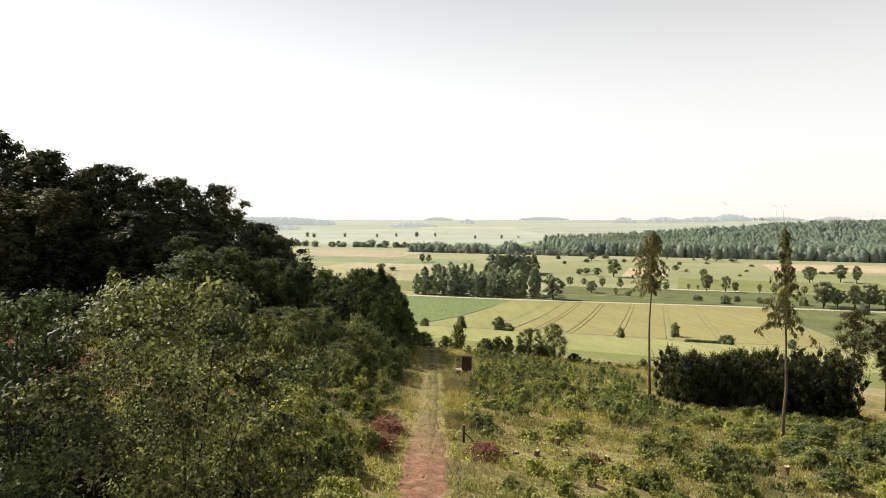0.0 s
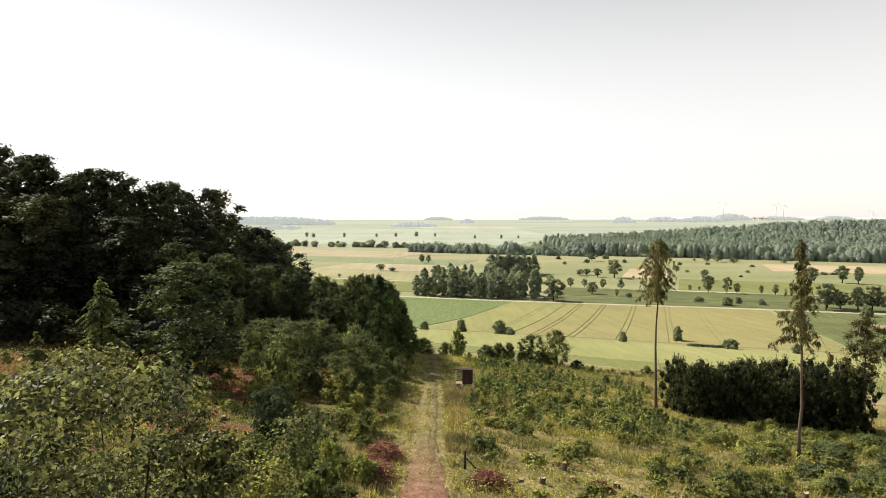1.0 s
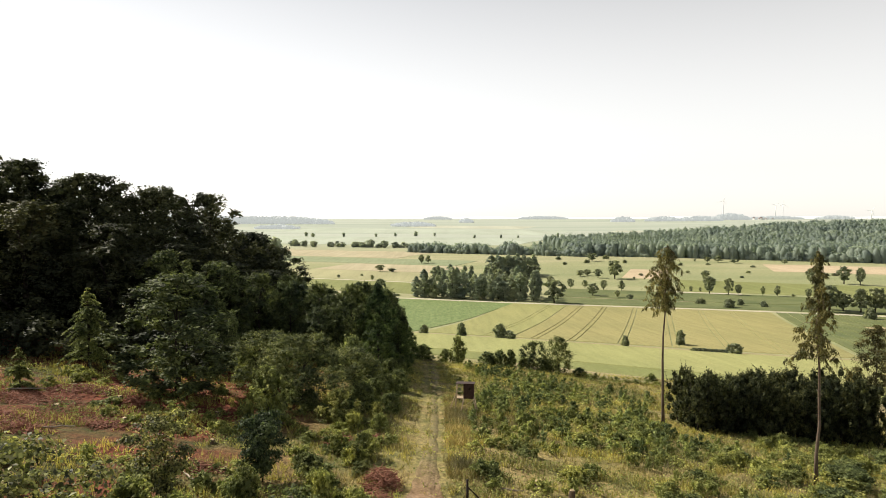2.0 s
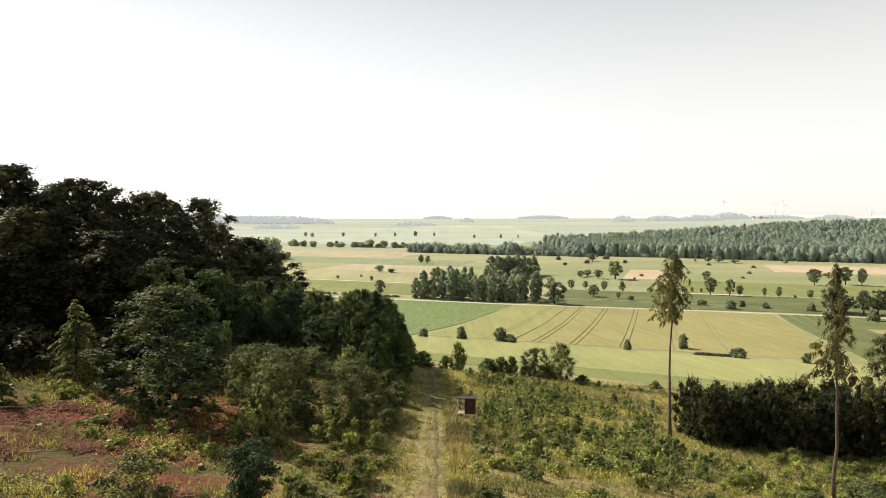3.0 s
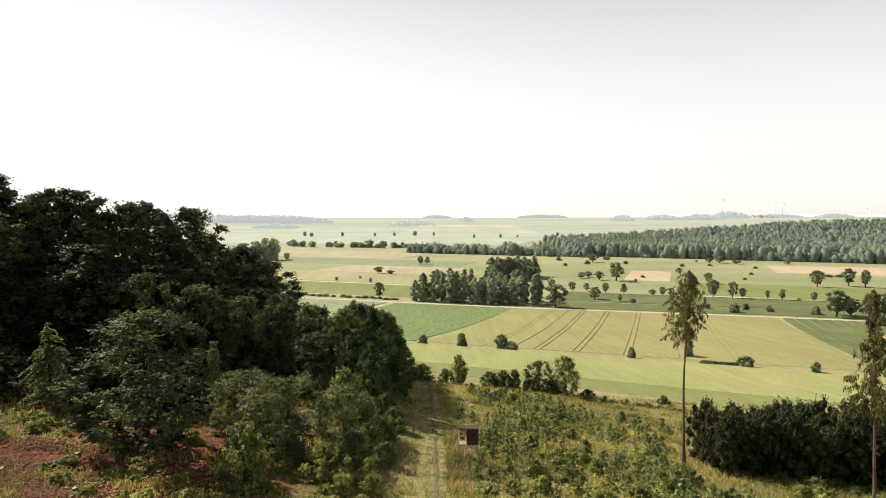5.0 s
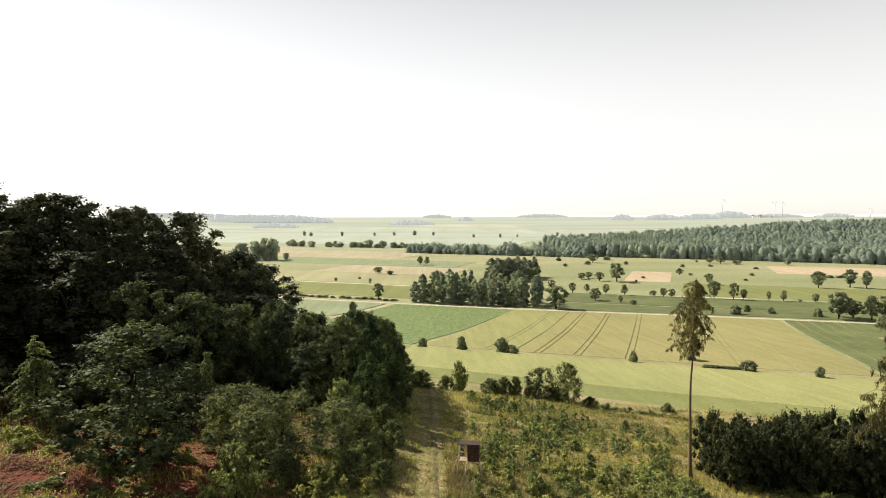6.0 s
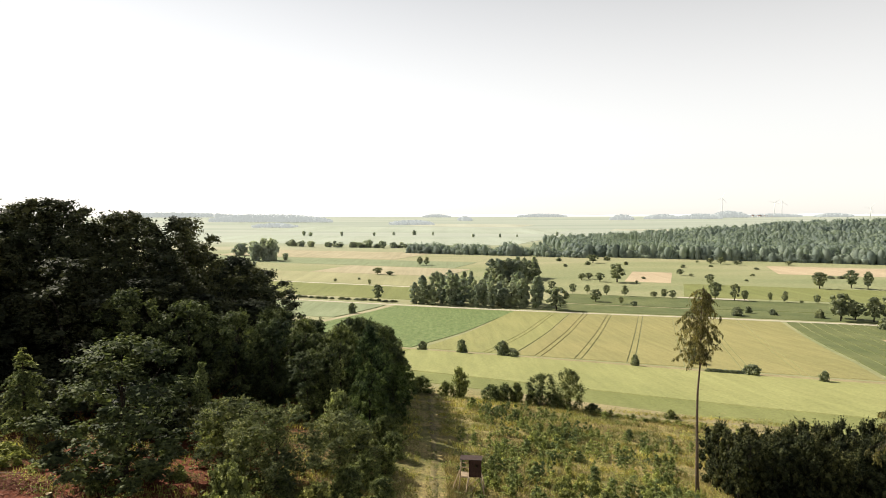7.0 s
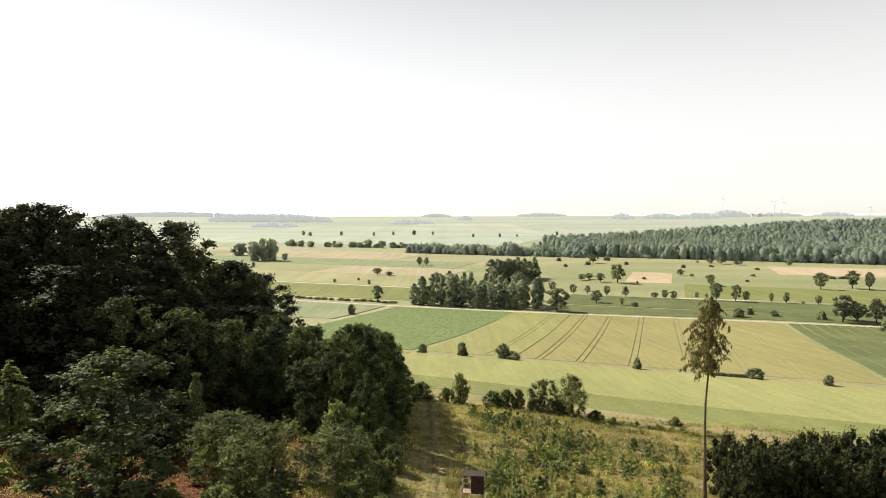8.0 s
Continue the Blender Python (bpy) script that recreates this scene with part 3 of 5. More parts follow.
KINDS = {
    # name, builder values, variants
    "forest": dict(name="forest_tree", height=22, radius=5.6, low=1.5, shape="dome", lobes=84, lobe=0.235, twigs=28, per=6, leaf=0.3, mat=M_FOREST, trunk_r=0.28, limbs=8, core=16, ragged=0.3, up=0.45),
    "rear": dict(name="forest_tree", height=22, radius=5.6, low=3.0, shape="dome", lobes=60, lobe=0.25, twigs=18, per=5, leaf=0.44, mat=M_FOREST, trunk_r=0.28, limbs=4, core=12, up=0.45),
    "edge": dict(name="broadleaf_tree", height=11, radius=3.6, low=0.3, shape="dome", lobes=60, lobe=0.23, twigs=26, per=9, leaf=0.2, mat=M_EDGE, trunk_r=0.16, limbs=10, core=18, ragged=0.4, up=0.5),
    "tall": dict(name="broadleaf_tree", height=12, radius=3.6, low=0.2, shape="oval", lobes=84, lobe=0.22, twigs=20, per=9, leaf=0.2, mat=M_TALL, trunk_r=0.16, limbs=10, core=18, ragged=0.4, up=0.4),
    "slope": dict(name="slope_tree", height=8, radius=3.6, low=0.2, shape="dome", lobes=76, lobe=0.235, twigs=22, per=12, leaf=0.15, mat=M_SLOPE, trunk_r=0.14, limbs=14, stems=2, core=16, ragged=0.7, up=0.6, side=0.1),
    "thicket": dict(name="young_beech_tree", height=5.4, radius=1.7, low=0.5, shape="dome", lobes=26, lobe=0.25, twigs=13, per=9, leaf=0.17, side=0.09, mat=M_BEECH, trunk_r=0.07, limbs=8, core=24, ragged=0.95, up=1.1, flat=1.3, droop=0.0),
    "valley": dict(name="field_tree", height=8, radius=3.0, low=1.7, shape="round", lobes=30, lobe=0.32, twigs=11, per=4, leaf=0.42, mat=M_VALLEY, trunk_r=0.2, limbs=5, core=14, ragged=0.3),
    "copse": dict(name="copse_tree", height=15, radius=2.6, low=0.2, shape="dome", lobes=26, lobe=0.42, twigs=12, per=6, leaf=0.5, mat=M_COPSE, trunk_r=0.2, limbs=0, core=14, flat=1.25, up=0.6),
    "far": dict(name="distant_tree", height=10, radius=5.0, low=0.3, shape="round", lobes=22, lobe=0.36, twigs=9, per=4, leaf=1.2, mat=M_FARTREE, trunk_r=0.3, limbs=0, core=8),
    "bush": dict(name="field_bush", height=3.2, radius=2.2, low=0.0, shape="bush", lobes=32, lobe=0.34, twigs=14, per=5, leaf=0.32, mat=M_VALLEY, trunk_r=0.06, limbs=0, stems=3, core=12, ragged=0.3),
    "hazel": dict(name="hazel_bush", height=3.2, radius=2.0, low=0.0, shape="bush", lobes=40, lobe=0.29, twigs=15, per=8, leaf=0.15, mat=M_HAZEL, trunk_r=0.06, limbs=6, stems=4, core=20, ragged=0.6, up=0.6),
    "under": dict(name="forest_undergrowth", height=5, radius=4, low=0.0, shape="bush", lobes=18, lobe=0.3, twigs=22, per=6, leaf=0.36, mat=M_FOREST, trunk_r=0.06, limbs=0, stems=3, core=20, big=1.5, ragged=0.4),
    "bramble": dict(name="bramble_bush", height=1.3, radius=1.4, low=0.0, shape="bush", lobes=20, lobe=0.3, twigs=13, per=7, leaf=0.13, mat=M_BRAMBLE, trunk_r=0.02, limbs=0, stems=3, sides=4, core=12, ragged=0.6, up=0.7),
    "lime": dict(name="light_green_bush", height=2.6, radius=1.8, low=0.0, shape="bush", lobes=36, lobe=0.28, twigs=15, per=8, leaf=0.14, mat=M_LIME, trunk_r=0.05, limbs=6, stems=4, core=16, ragged=0.5, up=0.6),
    "sapling": dict(name="planted_sapling", height=1.5, radius=0.62, low=0.0, shape="oval", lobes=9, lobe=0.42, twigs=9, per=5, leaf=0.13, mat=M_SAPLING, trunk_r=0.02, limbs=0, sides=4, core=6, ragged=0.6, up=0.9),
    "scrub": dict(name="low_shrub", height=0.9, radius=0.75, low=0.0, shape="bush", lobes=9, lobe=0.36, twigs=9, per=5, leaf=0.13, mat=M_HERB, trunk_r=0.015, limbs=0, stems=3, sides=4, core=6, ragged=0.6, up=0.8),
}
VARIANTS = {}
place_rng = random.Random(5)


def plant(kind, x, y, height, width, label, category="tree", group="", variants=3, turn=None, mat=None):
    """Stands a tree of that kind at x, y, as tall and wide as told."""
    spec = dict(KINDS[kind])
    v = place_rng.randrange(variants)
    turn = place_rng.uniform(0, 360) if turn is None else turn
    made = VARIANTS.get((kind, v))
    sc = Vector((width / 2 / spec["radius"], width / 2 / spec["radius"], height / spec["height"]))
    m = pose(x, y, gz(x, y) - 0.05, 0, 0, turn)
    if made is None:
        ob = build_tree(seed=hash_seed(kind) + v, **spec)
        ob.matrix_basis = m @ Matrix.Diagonal((*sc, 1))
        VARIANTS[(kind, v)] = (ob, sc)
    else:
        ob = copy_thing(made[0], m @ Matrix.Diagonal((sc.x / made[1].x, sc.y / made[1].y, sc.z / made[1].z, 1)))
    return tagged(ob, label, category, group)


def hash_seed(word):
    return sum((i + 3) * ord(ch) for i, ch in enumerate(word)) * 10


# the wood on the left: tall trees, darkest and highest up the slope
wood_rng = random.Random(11)
WOOD = "tall dark-leaved forest tree in a dense wood"
for x, y, h in [(-38, 104, 25.3), (-35, 117, 21.8), (-34, 129, 20.5), (-43, 97, 24), (-50, 93, 24.2), (-57, 88, 27), (-66, 90, 30), (-75, 84, 30), (-46, 106, 25), (-54, 102, 24.5), (-62, 103, 27),
                (-44, 86, 16), (-52, 81, 17), (-60, 78, 19), (-70, 75, 20), (-80, 74, 22), (-37, 91, 15), (-84, 92, 27), (-30, 108, 14), (-41, 118, 22), (-46, 96, 22), (-61, 92, 27), (-70, 96, 29), (-80, 90, 29), (-54, 94, 23.5), (-90, 84, 29), (-40, 110, 23), (-36.5, 124, 21.5)]:
    plant("forest", x, y, h * (0.89 if x < -56 else 1.0), 15, WOOD, group="forest trees", variants=4)
for k in range(24):
    x = wood_rng.uniform(-115, -66)
    y = wood_rng.uniform(95, 170)
    plant("rear", x, y, wood_rng.uniform(20, 24), wood_rng.uniform(13, 17), WOOD, group="forest trees", variants=2)
for x, y, h in [(-36, 142, 17), (-42, 150, 18), (-48, 140, 20), (-40, 130, 19), (-52, 126, 21), (-33, 97, 14)]:
    plant("rear", x, y, h, 13, WOOD, group="forest trees", variants=2)

for x, y in [(-43, 80), (-48, 75), (-55, 73), (-62, 71), (-69, 69), (-76, 67), (-83, 68), (-90, 72), (-40, 84), (-58, 80), (-38, 79), (-52, 86), (-33, 74.5), (-38, 72), (-44, 70), (-29, 74), (-27, 71), (-21.5, 74), (-50, 67.5), (-57, 65.5), (-64, 64)]:
    plant("under", x, y, wood_rng.uniform(3.6, 5.5), wood_rng.uniform(8, 10), "dark undergrowth at the foot of the wood", "bush", "undergrowth", 2)

# lower wood edge running down to the track
EDGE = "dark green broadleaf tree at the wood edge"
for x, y, h, w in [(-30, 86, 12.5, 9), (-26, 90, 12, 8), (-22, 92, 11.5, 8), (-19, 97, 12, 8), (-16, 94, 10.5, 7), (-14, 101, 11, 7), (-24, 100, 13, 9), (-20, 108, 12, 8), (-26, 112, 13, 9),
                   (-12, 93, 9.5, 6), (-16, 112, 11, 8), (-36, 84, 13, 9), (-9.2, 106, 12, 7.5), (-9.0, 97, 12.5, 7), (-9.4, 115, 11, 7), (-16, 86, 8.5, 7), (-10.5, 124, 11, 7.5), (-12.5, 88, 12, 7), (-12.5, 97, 13, 7.5), (-13, 107, 13, 7.5), (-13.5, 117, 12.5, 7.5), (-11.5, 102, 13, 7), (-11.5, 112, 12.5, 7), (-9.2, 92.5, 11.5, 6.5), (-9.2, 101.5, 12, 6.5), (-9.4, 110.5, 12, 6.5), (-9.6, 119.5, 11.5, 6.5)]:
    plant("edge", x, y, h, w, EDGE, group="wood edge trees")
plant("tall", -8.8, 87, 12.6, 6.8, "tall dense dark green tree beside the track", group="wood edge trees")
for x, y, h, w in [(-6.6, 92.5, 8.0, 5.2), (-6.8, 101, 8.5, 5.4), (-7.0, 110, 8.0, 5.4), (-7.4, 118.5, 7.5, 5.4), (-8.0, 96.5, 10, 5.6), (-8.2, 105.5, 10, 5.6), (-8.4, 82, 8.5, 5.2)]:
    plant("tall", x, y, h, w, "dense young tree close beside the track", group="wood edge trees")
plant("edge", -24.5, 60.5, 11.3, 12.4, "broad spreading dark green tree on the slope", group="slope trees")
plant("slope", -18, 66.5, 6.0, 7.6, "bushy green tree on the slope", group="slope trees")
plant("slope", -13.5, 62, 6.8, 8.0, "bushy green tree beside the clearing", group="slope trees")
plant("slope", -9.5, 69, 5.2, 7.4, "bushy green tree near the track", group="slope trees")
for x, y, h, w in [(-14.3, 54, 5.0, 4.6), (-8.5, 73, 4.0, 4.5), (-6.8, 66, 3.0, 3.6), (-6.4, 79, 3.4, 4), (-20.5, 70, 4.5, 5), (-6.2, 92, 3, 4), (-11, 78, 5.5, 5), (-5.0, 62.5, 2.2, 2.8), (-5.4, 69.5, 2.8, 3.2), (-5.2, 75.5, 2.6, 3.2), (-5.6, 83, 3.0, 3.4), (-5.4, 55.5, 1.7, 2.2), (-7.6, 61.5, 3.2, 3.6)]:
    plant("hazel", x, y, h, w, "leafy green hazel bush beside the track", "bush", "track bushes")
for x, y, h, w in [(-6.5, 35, 1.8, 3.0), (-9, 31.5, 2.0, 3.2), (-5.4, 29, 1.6, 2.6), (-7.5, 25.5, 2.0, 3.0), (-12.5, 33, 2.0, 3.2), (-4.6, 24, 1.5, 2.4), (-9.5, 44.5, 1.5, 2.6), (-6.2, 46.5, 1.3, 2.2), (-14, 26, 2.4, 3.4), (-10.5, 23.5, 2.2, 3.4), (-5.5, 38.2, 1.2, 2.0), (-7.4, 41, 1.2, 2.2), (-4.4, 20.5, 1.4, 2.2)]:
    plant("bramble", x, y, h, w, "leafy green bush on the rough slope", "bush", "slope bushes")
for x, y, h, w in [(-5.2, 33, 1.6, 2.2), (-8, 37.5, 1.4, 2.4), (-5.2, 27, 1.5, 2.0)]:
    plant("lime", x, y, h, w, "bright yellow-green bush on the rough slope", "bush", "slope bushes")
plant("lime", -9.2, 57.5, 2.9, 4.2, "bright yellow-green bush on the slope", "bush")
plant("lime", -6.0, 58.5, 1.9, 2.0, "small bright green bush beside the track", "bush")

# beech thicket; its front row is added in place of the thicket's ground shadow
for k in range(17):
    for r in range(4):
        x = 30.6 + k * 1.5 + wood_rng.uniform(-0.5, 0.5)
        y = 76.0 + r * 2.5 + 0.16 * (x - 30) + wood_rng.uniform(-0.4, 0.4)
        plant("thicket", x, y, (6.6 + 0.06 * (x - 30)) * wood_rng.uniform(0.86, 1.12), wood_rng.uniform(3.0, 4.4), "young beech tree in a dense dark thicket", group="beech thicket", variants=5)

# clearing edge bushes against the fields
for x, y, h, w in [(-4, 123.5, 3.0, 5.5), (0.4, 122, 2.6, 3), (8.6, 120.8, 2.8, 5.0), (10.9, 120.2, 3.4, 4.0), (12.9, 120, 3.7, 3.2), (15.5, 119.6, 2.4, 3.0), (19.5, 118.6, 2.6, 4.0), (25.2, 116, 1.7, 3.2), (38.3, 115.6, 1.7, 2.4), (31.5, 47.5, 1.2, 3.2), (34, 48.5, 1.5, 3.4), (36.6, 47.4, 1.1, 3.0), (39, 50, 1.4, 3.4), (42.5, 57, 1.2, 3.2), (45, 60, 1.4, 3.6), (36, 43.5, 1.0, 2.6)]:
    plant("hazel", x, y, h, w, "dark green bush on the clearing", "bush", "clearing edge bushes")
for x, y, h, w in [(17.3, 119.9, 5.6, 5.4), (21.6, 117.8, 6.9, 5.8)]:
    plant("slope", x, y, h, w, "small open-crowned tree at the edge of the clearing", group="clearing edge trees")
plant("hazel", 3, 121.5, 5.4, 3.8, "small pointed tree at the edge of the clearing", group="clearing edge trees")
for k in range(16):
    x = 26 + k * 1.7
    plant("scrub", x, 115.5 - (x - 25) * 0.32 + wood_rng.uniform(-0.5, 0.5), wood_rng.uniform(0.6, 1.1), 2.2, "low dark hedge plant along the field edge", "shrub", "field edge hedge")

# bushes and trees out on the plain
FIELD_BUSH = "round dark green bush on the field lane"
for x, y, h, w in [(-46, 326, 5.4, 5.0), (-6, 203, 3.0, 3.2), (6, 198, 4.4, 4.0), (18, 194, 4.6, 4.5), (20.5, 192.5, 2.6, 5.5), (53, 180.5, 3.2, 3.0), (71, 185, 4.6, 3.9), (79.5, 169, 3.0, 4.8), (93, 161, 2.9, 2.9)]:
    plant("bush", x, y, h, w, FIELD_BUSH, "bush", "lane bushes")
for k in range(7):
    plant("bush", 70 + k * 1.3, 173 - k * 0.5, 1.1, 2.4, "low dark hedge plant on the field lane", "bush", "lane hedge")
for k in range(15):
    x, y = plan(-84 + k * 5.2 + wood_rng.uniform(-1, 1), 11 + wood_rng.uniform(-0.6, 0.6))
    plant("bush", x, y, wood_rng.uniform(0.9, 1.8), wood_rng.uniform(4, 6), "low dark hedge plant along the farm road", "bush", "road hedge")
for a, b, h, w in [(120, 205, 2.0, 4), (168, 232, 2.4, 4), (196, 215, 1.6, 3), (205, 262, 2.2, 5), (150, 330, 3, 6), (176, 345, 2.4, 5), (215, 330, 2.0, 6), (262, 262, 2.2, 8), (270, 264, 2.0, 8), (40, 300, 3, 5), (58, 330, 4, 6), (95, 345, 3.4, 6), (20, 372, 4, 8), (70, 395, 5, 8), (-120, 200, 2.0, 4), (-95, 120, 2.0, 3)]:
    x, y = plan(a, b)
    plant("bush", x, y, h, w, "small bush out on the pasture", "bush", "pasture bushes")
plant("valley", 61, 336, 12.6, 12.5, "large round oak beside the farm road")
for x, y, h, w in [(60, 383, 6.3, 5.0), (87, 416, 6.8, 4.8), (77, 438, 6.3, 5.4), (-38, 379, 10.1, 7.0), (-54, 472, 4.3, 3.5), (-83, 490, 3.0, 2.8), (-56, 551, 6.2, 8.7), (-45, 544, 3.6, 9.0), (-22, 645, 9.4, 8.1), (-15, 645, 8.9, 7.5), (75, 499, 9.9, 9.3)]:
    plant("valley", x, y, h, w, "small green tree standing in the fields", group="field trees")
for x, y, h, w in [(91, 372, 7.7, 8.4), (97, 418, 5.7, 4.5), (107, 408, 6.7, 5.4), (117, 401, 7.0, 5.6), (103, 362, 4.5, 3.9), (107, 351, 3.3, 4.0), (133, 394, 3.9, 4.9), (138, 390, 5.9, 4.5), (142, 387, 5.6, 4.5),
                   (159, 393, 3.9, 2.3), (165, 393, 3.2, 2.3), (166, 382, 11.0, 7.9), (175, 376, 10.4, 6.5), (181, 376, 6.7, 4.3), (194, 372, 5.8, 3.7), (200, 367, 6.8, 4.8), (215, 361, 5.5, 3.6), (208, 364, 1.9, 3.0)]:
    plant("valley", x, y, h, w, "fruit tree in a row along the green field", group="tree row")
for x, y, h, w in [(138, 329, 3.4, 6.5), (144, 309, 4.7, 7.6), (155, 320, 3.9, 4.2), (163, 312, 3.4, 4.8), (178, 299, 4.5, 5.5), (183, 264, 5.3, 6.4)]:
    plant("bush", x, y, h, w, "dark green bush beside the farm road", "bush", "road bushes")
for x, y, h, w in [(182, 290, 13.0, 9.4), (190, 292, 9, 9), (195, 287, 11.5, 9), (201, 286, 12, 9), (187, 297, 10, 9), (206, 282, 10, 9)]:
    plant("valley", x, y, h, w, "dark green tree in a roadside clump", group="roadside clump")
for x, y, h, w in [(198, 461, 8.6, 7.7), (265, 439, 12.0, 10.0), (290, 443, 12.9, 11.0), (297, 436, 12.6, 8.1), (136, 484, 14.7, 15.1), (206, 538, 5.6, 6.7), (148, 474, 2.6, 2.4), (352, 630, 4.8, 6.9), (211, 527, 2.6, 4.4), (164, 671, 9.3, 12.7),
                   (124, 489, 7.1, 8.1), (120, 509, 5.3, 8.5), (113, 503, 5.2, 8.4), (285, 658, 5.5, 8.3), (293, 651, 7.4, 10.9), (305, 641, 4.6, 10.8), (274, 665, 2.8, 3.9), (284, 745, 7.2, 11.3)]:
    plant("valley", x, y, h, w, "lone green tree on the pasture", group="pasture trees")
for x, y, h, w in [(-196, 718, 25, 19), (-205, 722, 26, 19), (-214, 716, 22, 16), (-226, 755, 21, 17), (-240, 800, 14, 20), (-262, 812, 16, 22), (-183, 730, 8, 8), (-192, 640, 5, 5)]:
    plant("far", x, y, h, w, "tall tree far out on the plain, paled for haze", group="distant trees")

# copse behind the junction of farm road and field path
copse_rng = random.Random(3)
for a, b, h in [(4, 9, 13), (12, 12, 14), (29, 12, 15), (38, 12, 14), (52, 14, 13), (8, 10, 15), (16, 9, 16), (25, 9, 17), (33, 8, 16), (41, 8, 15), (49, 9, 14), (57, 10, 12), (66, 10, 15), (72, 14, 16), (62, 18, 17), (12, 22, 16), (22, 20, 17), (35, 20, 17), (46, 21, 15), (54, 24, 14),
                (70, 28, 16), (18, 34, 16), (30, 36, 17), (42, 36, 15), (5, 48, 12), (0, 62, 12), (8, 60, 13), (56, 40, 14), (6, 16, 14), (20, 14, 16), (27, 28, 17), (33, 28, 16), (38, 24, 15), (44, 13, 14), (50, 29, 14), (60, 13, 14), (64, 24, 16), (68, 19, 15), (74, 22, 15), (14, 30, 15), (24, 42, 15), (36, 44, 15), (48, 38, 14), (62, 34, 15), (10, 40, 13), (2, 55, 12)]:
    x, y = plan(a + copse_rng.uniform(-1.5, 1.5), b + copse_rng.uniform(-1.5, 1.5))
    plant("copse", x, y, h + copse_rng.uniform(-3, 3), copse_rng.uniform(5.5, 9.5), "grey-green copse tree by the farm road, paled for haze", group="copse")
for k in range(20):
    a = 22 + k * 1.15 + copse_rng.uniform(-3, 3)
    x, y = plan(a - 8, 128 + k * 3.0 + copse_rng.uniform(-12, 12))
    plant("copse", x, y, copse_rng.uniform(13, 19), copse_rng.uniform(8, 12), "grey-green tree in the rear of the copse, paled for haze", group="copse")

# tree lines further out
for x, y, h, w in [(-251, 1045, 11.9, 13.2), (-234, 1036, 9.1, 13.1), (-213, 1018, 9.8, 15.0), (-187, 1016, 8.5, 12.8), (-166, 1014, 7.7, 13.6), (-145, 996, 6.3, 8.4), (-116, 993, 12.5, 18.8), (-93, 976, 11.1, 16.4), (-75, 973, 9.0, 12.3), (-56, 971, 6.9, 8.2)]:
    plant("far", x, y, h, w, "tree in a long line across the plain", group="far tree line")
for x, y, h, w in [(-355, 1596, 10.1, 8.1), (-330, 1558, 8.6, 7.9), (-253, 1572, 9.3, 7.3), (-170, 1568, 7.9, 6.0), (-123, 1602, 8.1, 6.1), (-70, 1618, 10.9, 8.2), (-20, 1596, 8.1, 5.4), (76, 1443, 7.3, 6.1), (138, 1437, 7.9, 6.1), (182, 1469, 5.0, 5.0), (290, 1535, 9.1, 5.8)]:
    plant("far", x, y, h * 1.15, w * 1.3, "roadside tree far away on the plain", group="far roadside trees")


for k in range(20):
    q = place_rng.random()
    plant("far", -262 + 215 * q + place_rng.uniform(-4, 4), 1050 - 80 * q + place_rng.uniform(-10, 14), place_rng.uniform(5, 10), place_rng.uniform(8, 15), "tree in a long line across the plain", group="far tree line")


def wood_mass(name, spots, leaf, per, mat, label, seed):
    """Many tree crowns far off as one mesh: a lumpy, closed crown each, set with sprays of leaves."""
    rng = np.random.default_rng(seed)
    us = np.array((0.0, 0.35, 0.62, 0.84, 1.0))
    ring = 7
    vs, fs, at = [], [], 0
    for x, y, h, r, pointed in spots:
        prof = np.array((0.8, 0.85, 0.55, 0.25, 0.04)) if pointed else np.array((0.75, 0.95, 0.92, 0.7, 0.3))
        th = np.arange(ring) * 2 * math.pi / ring + rng.uniform(0, 6)
        rad = 0.86 * r * prof[:, None] * rng.uniform(0.68, 1.22, (5, ring))
        v = np.stack([rad * np.cos(th), rad * np.sin(th), np.repeat(us[:, None] * h, ring, 1) + rng.normal(size=(5, ring)) * 0.03 * h], -1).reshape(-1, 3)
        c = v[rng.integers(ring, 5 * ring, per)] * (1.1, 1.1, 1.0) + rng.normal(size=(per, 3)) * 0.24 * r
        n = c * (1, 1, 0) / r + rng.normal(size=c.shape) * 0.5 + (0, 0, 0.6)
        v = np.concatenate([v, leaf_cards(c, n, leaf, leaf * 0.7, rng)]) + (x, y, gz(x, y) - 0.5)
        i = np.arange(4)[:, None] * ring + np.arange(ring)[None]
        k = np.arange(4)[:, None] * ring + (np.arange(ring)[None] + 1) % ring
        f = np.stack([i, k, k + ring, i + ring], -1).reshape(-1, 4)
        fs.append(np.concatenate([f, 5 * ring + np.arange(4 * per).reshape(-1, 4)]) + at)
        vs.append(v)
        at += len(v)
    tagged(mesh_object(name, np.concatenate(vs), np.concatenate(fs), mat, smooth=True), label, "woodland", kind="stuff")


wrng = random.Random(21)
spots = []
for k in range(4400):
    x = wrng.uniform(165, 880)
    while wrng.random() > (130 + 0.55 * x) / 620:
        x = wrng.uniform(165, 880)
    front = 762 - 0.46 * (x - 170)
    edge = k % 5 == 0
    y = front + wrng.uniform(0, 18) if edge else front + wrng.uniform(0, 1) ** 1.15 * (130 + 0.55 * x)
    spruce = x < 420 and y > front + 12 and noise.noise((x * 0.012, y * 0.012, 4)) > 0.12
    spots.append((x, y, wrng.uniform(4, 10) if edge else wrng.uniform(14.5, 17.5) if spruce else wrng.uniform(14.2, 16.2), wrng.uniform(3.4, 6.0) if edge else wrng.uniform(3.0, 4.2) if spruce else wrng.uniform(4.6, 6.2), spruce))
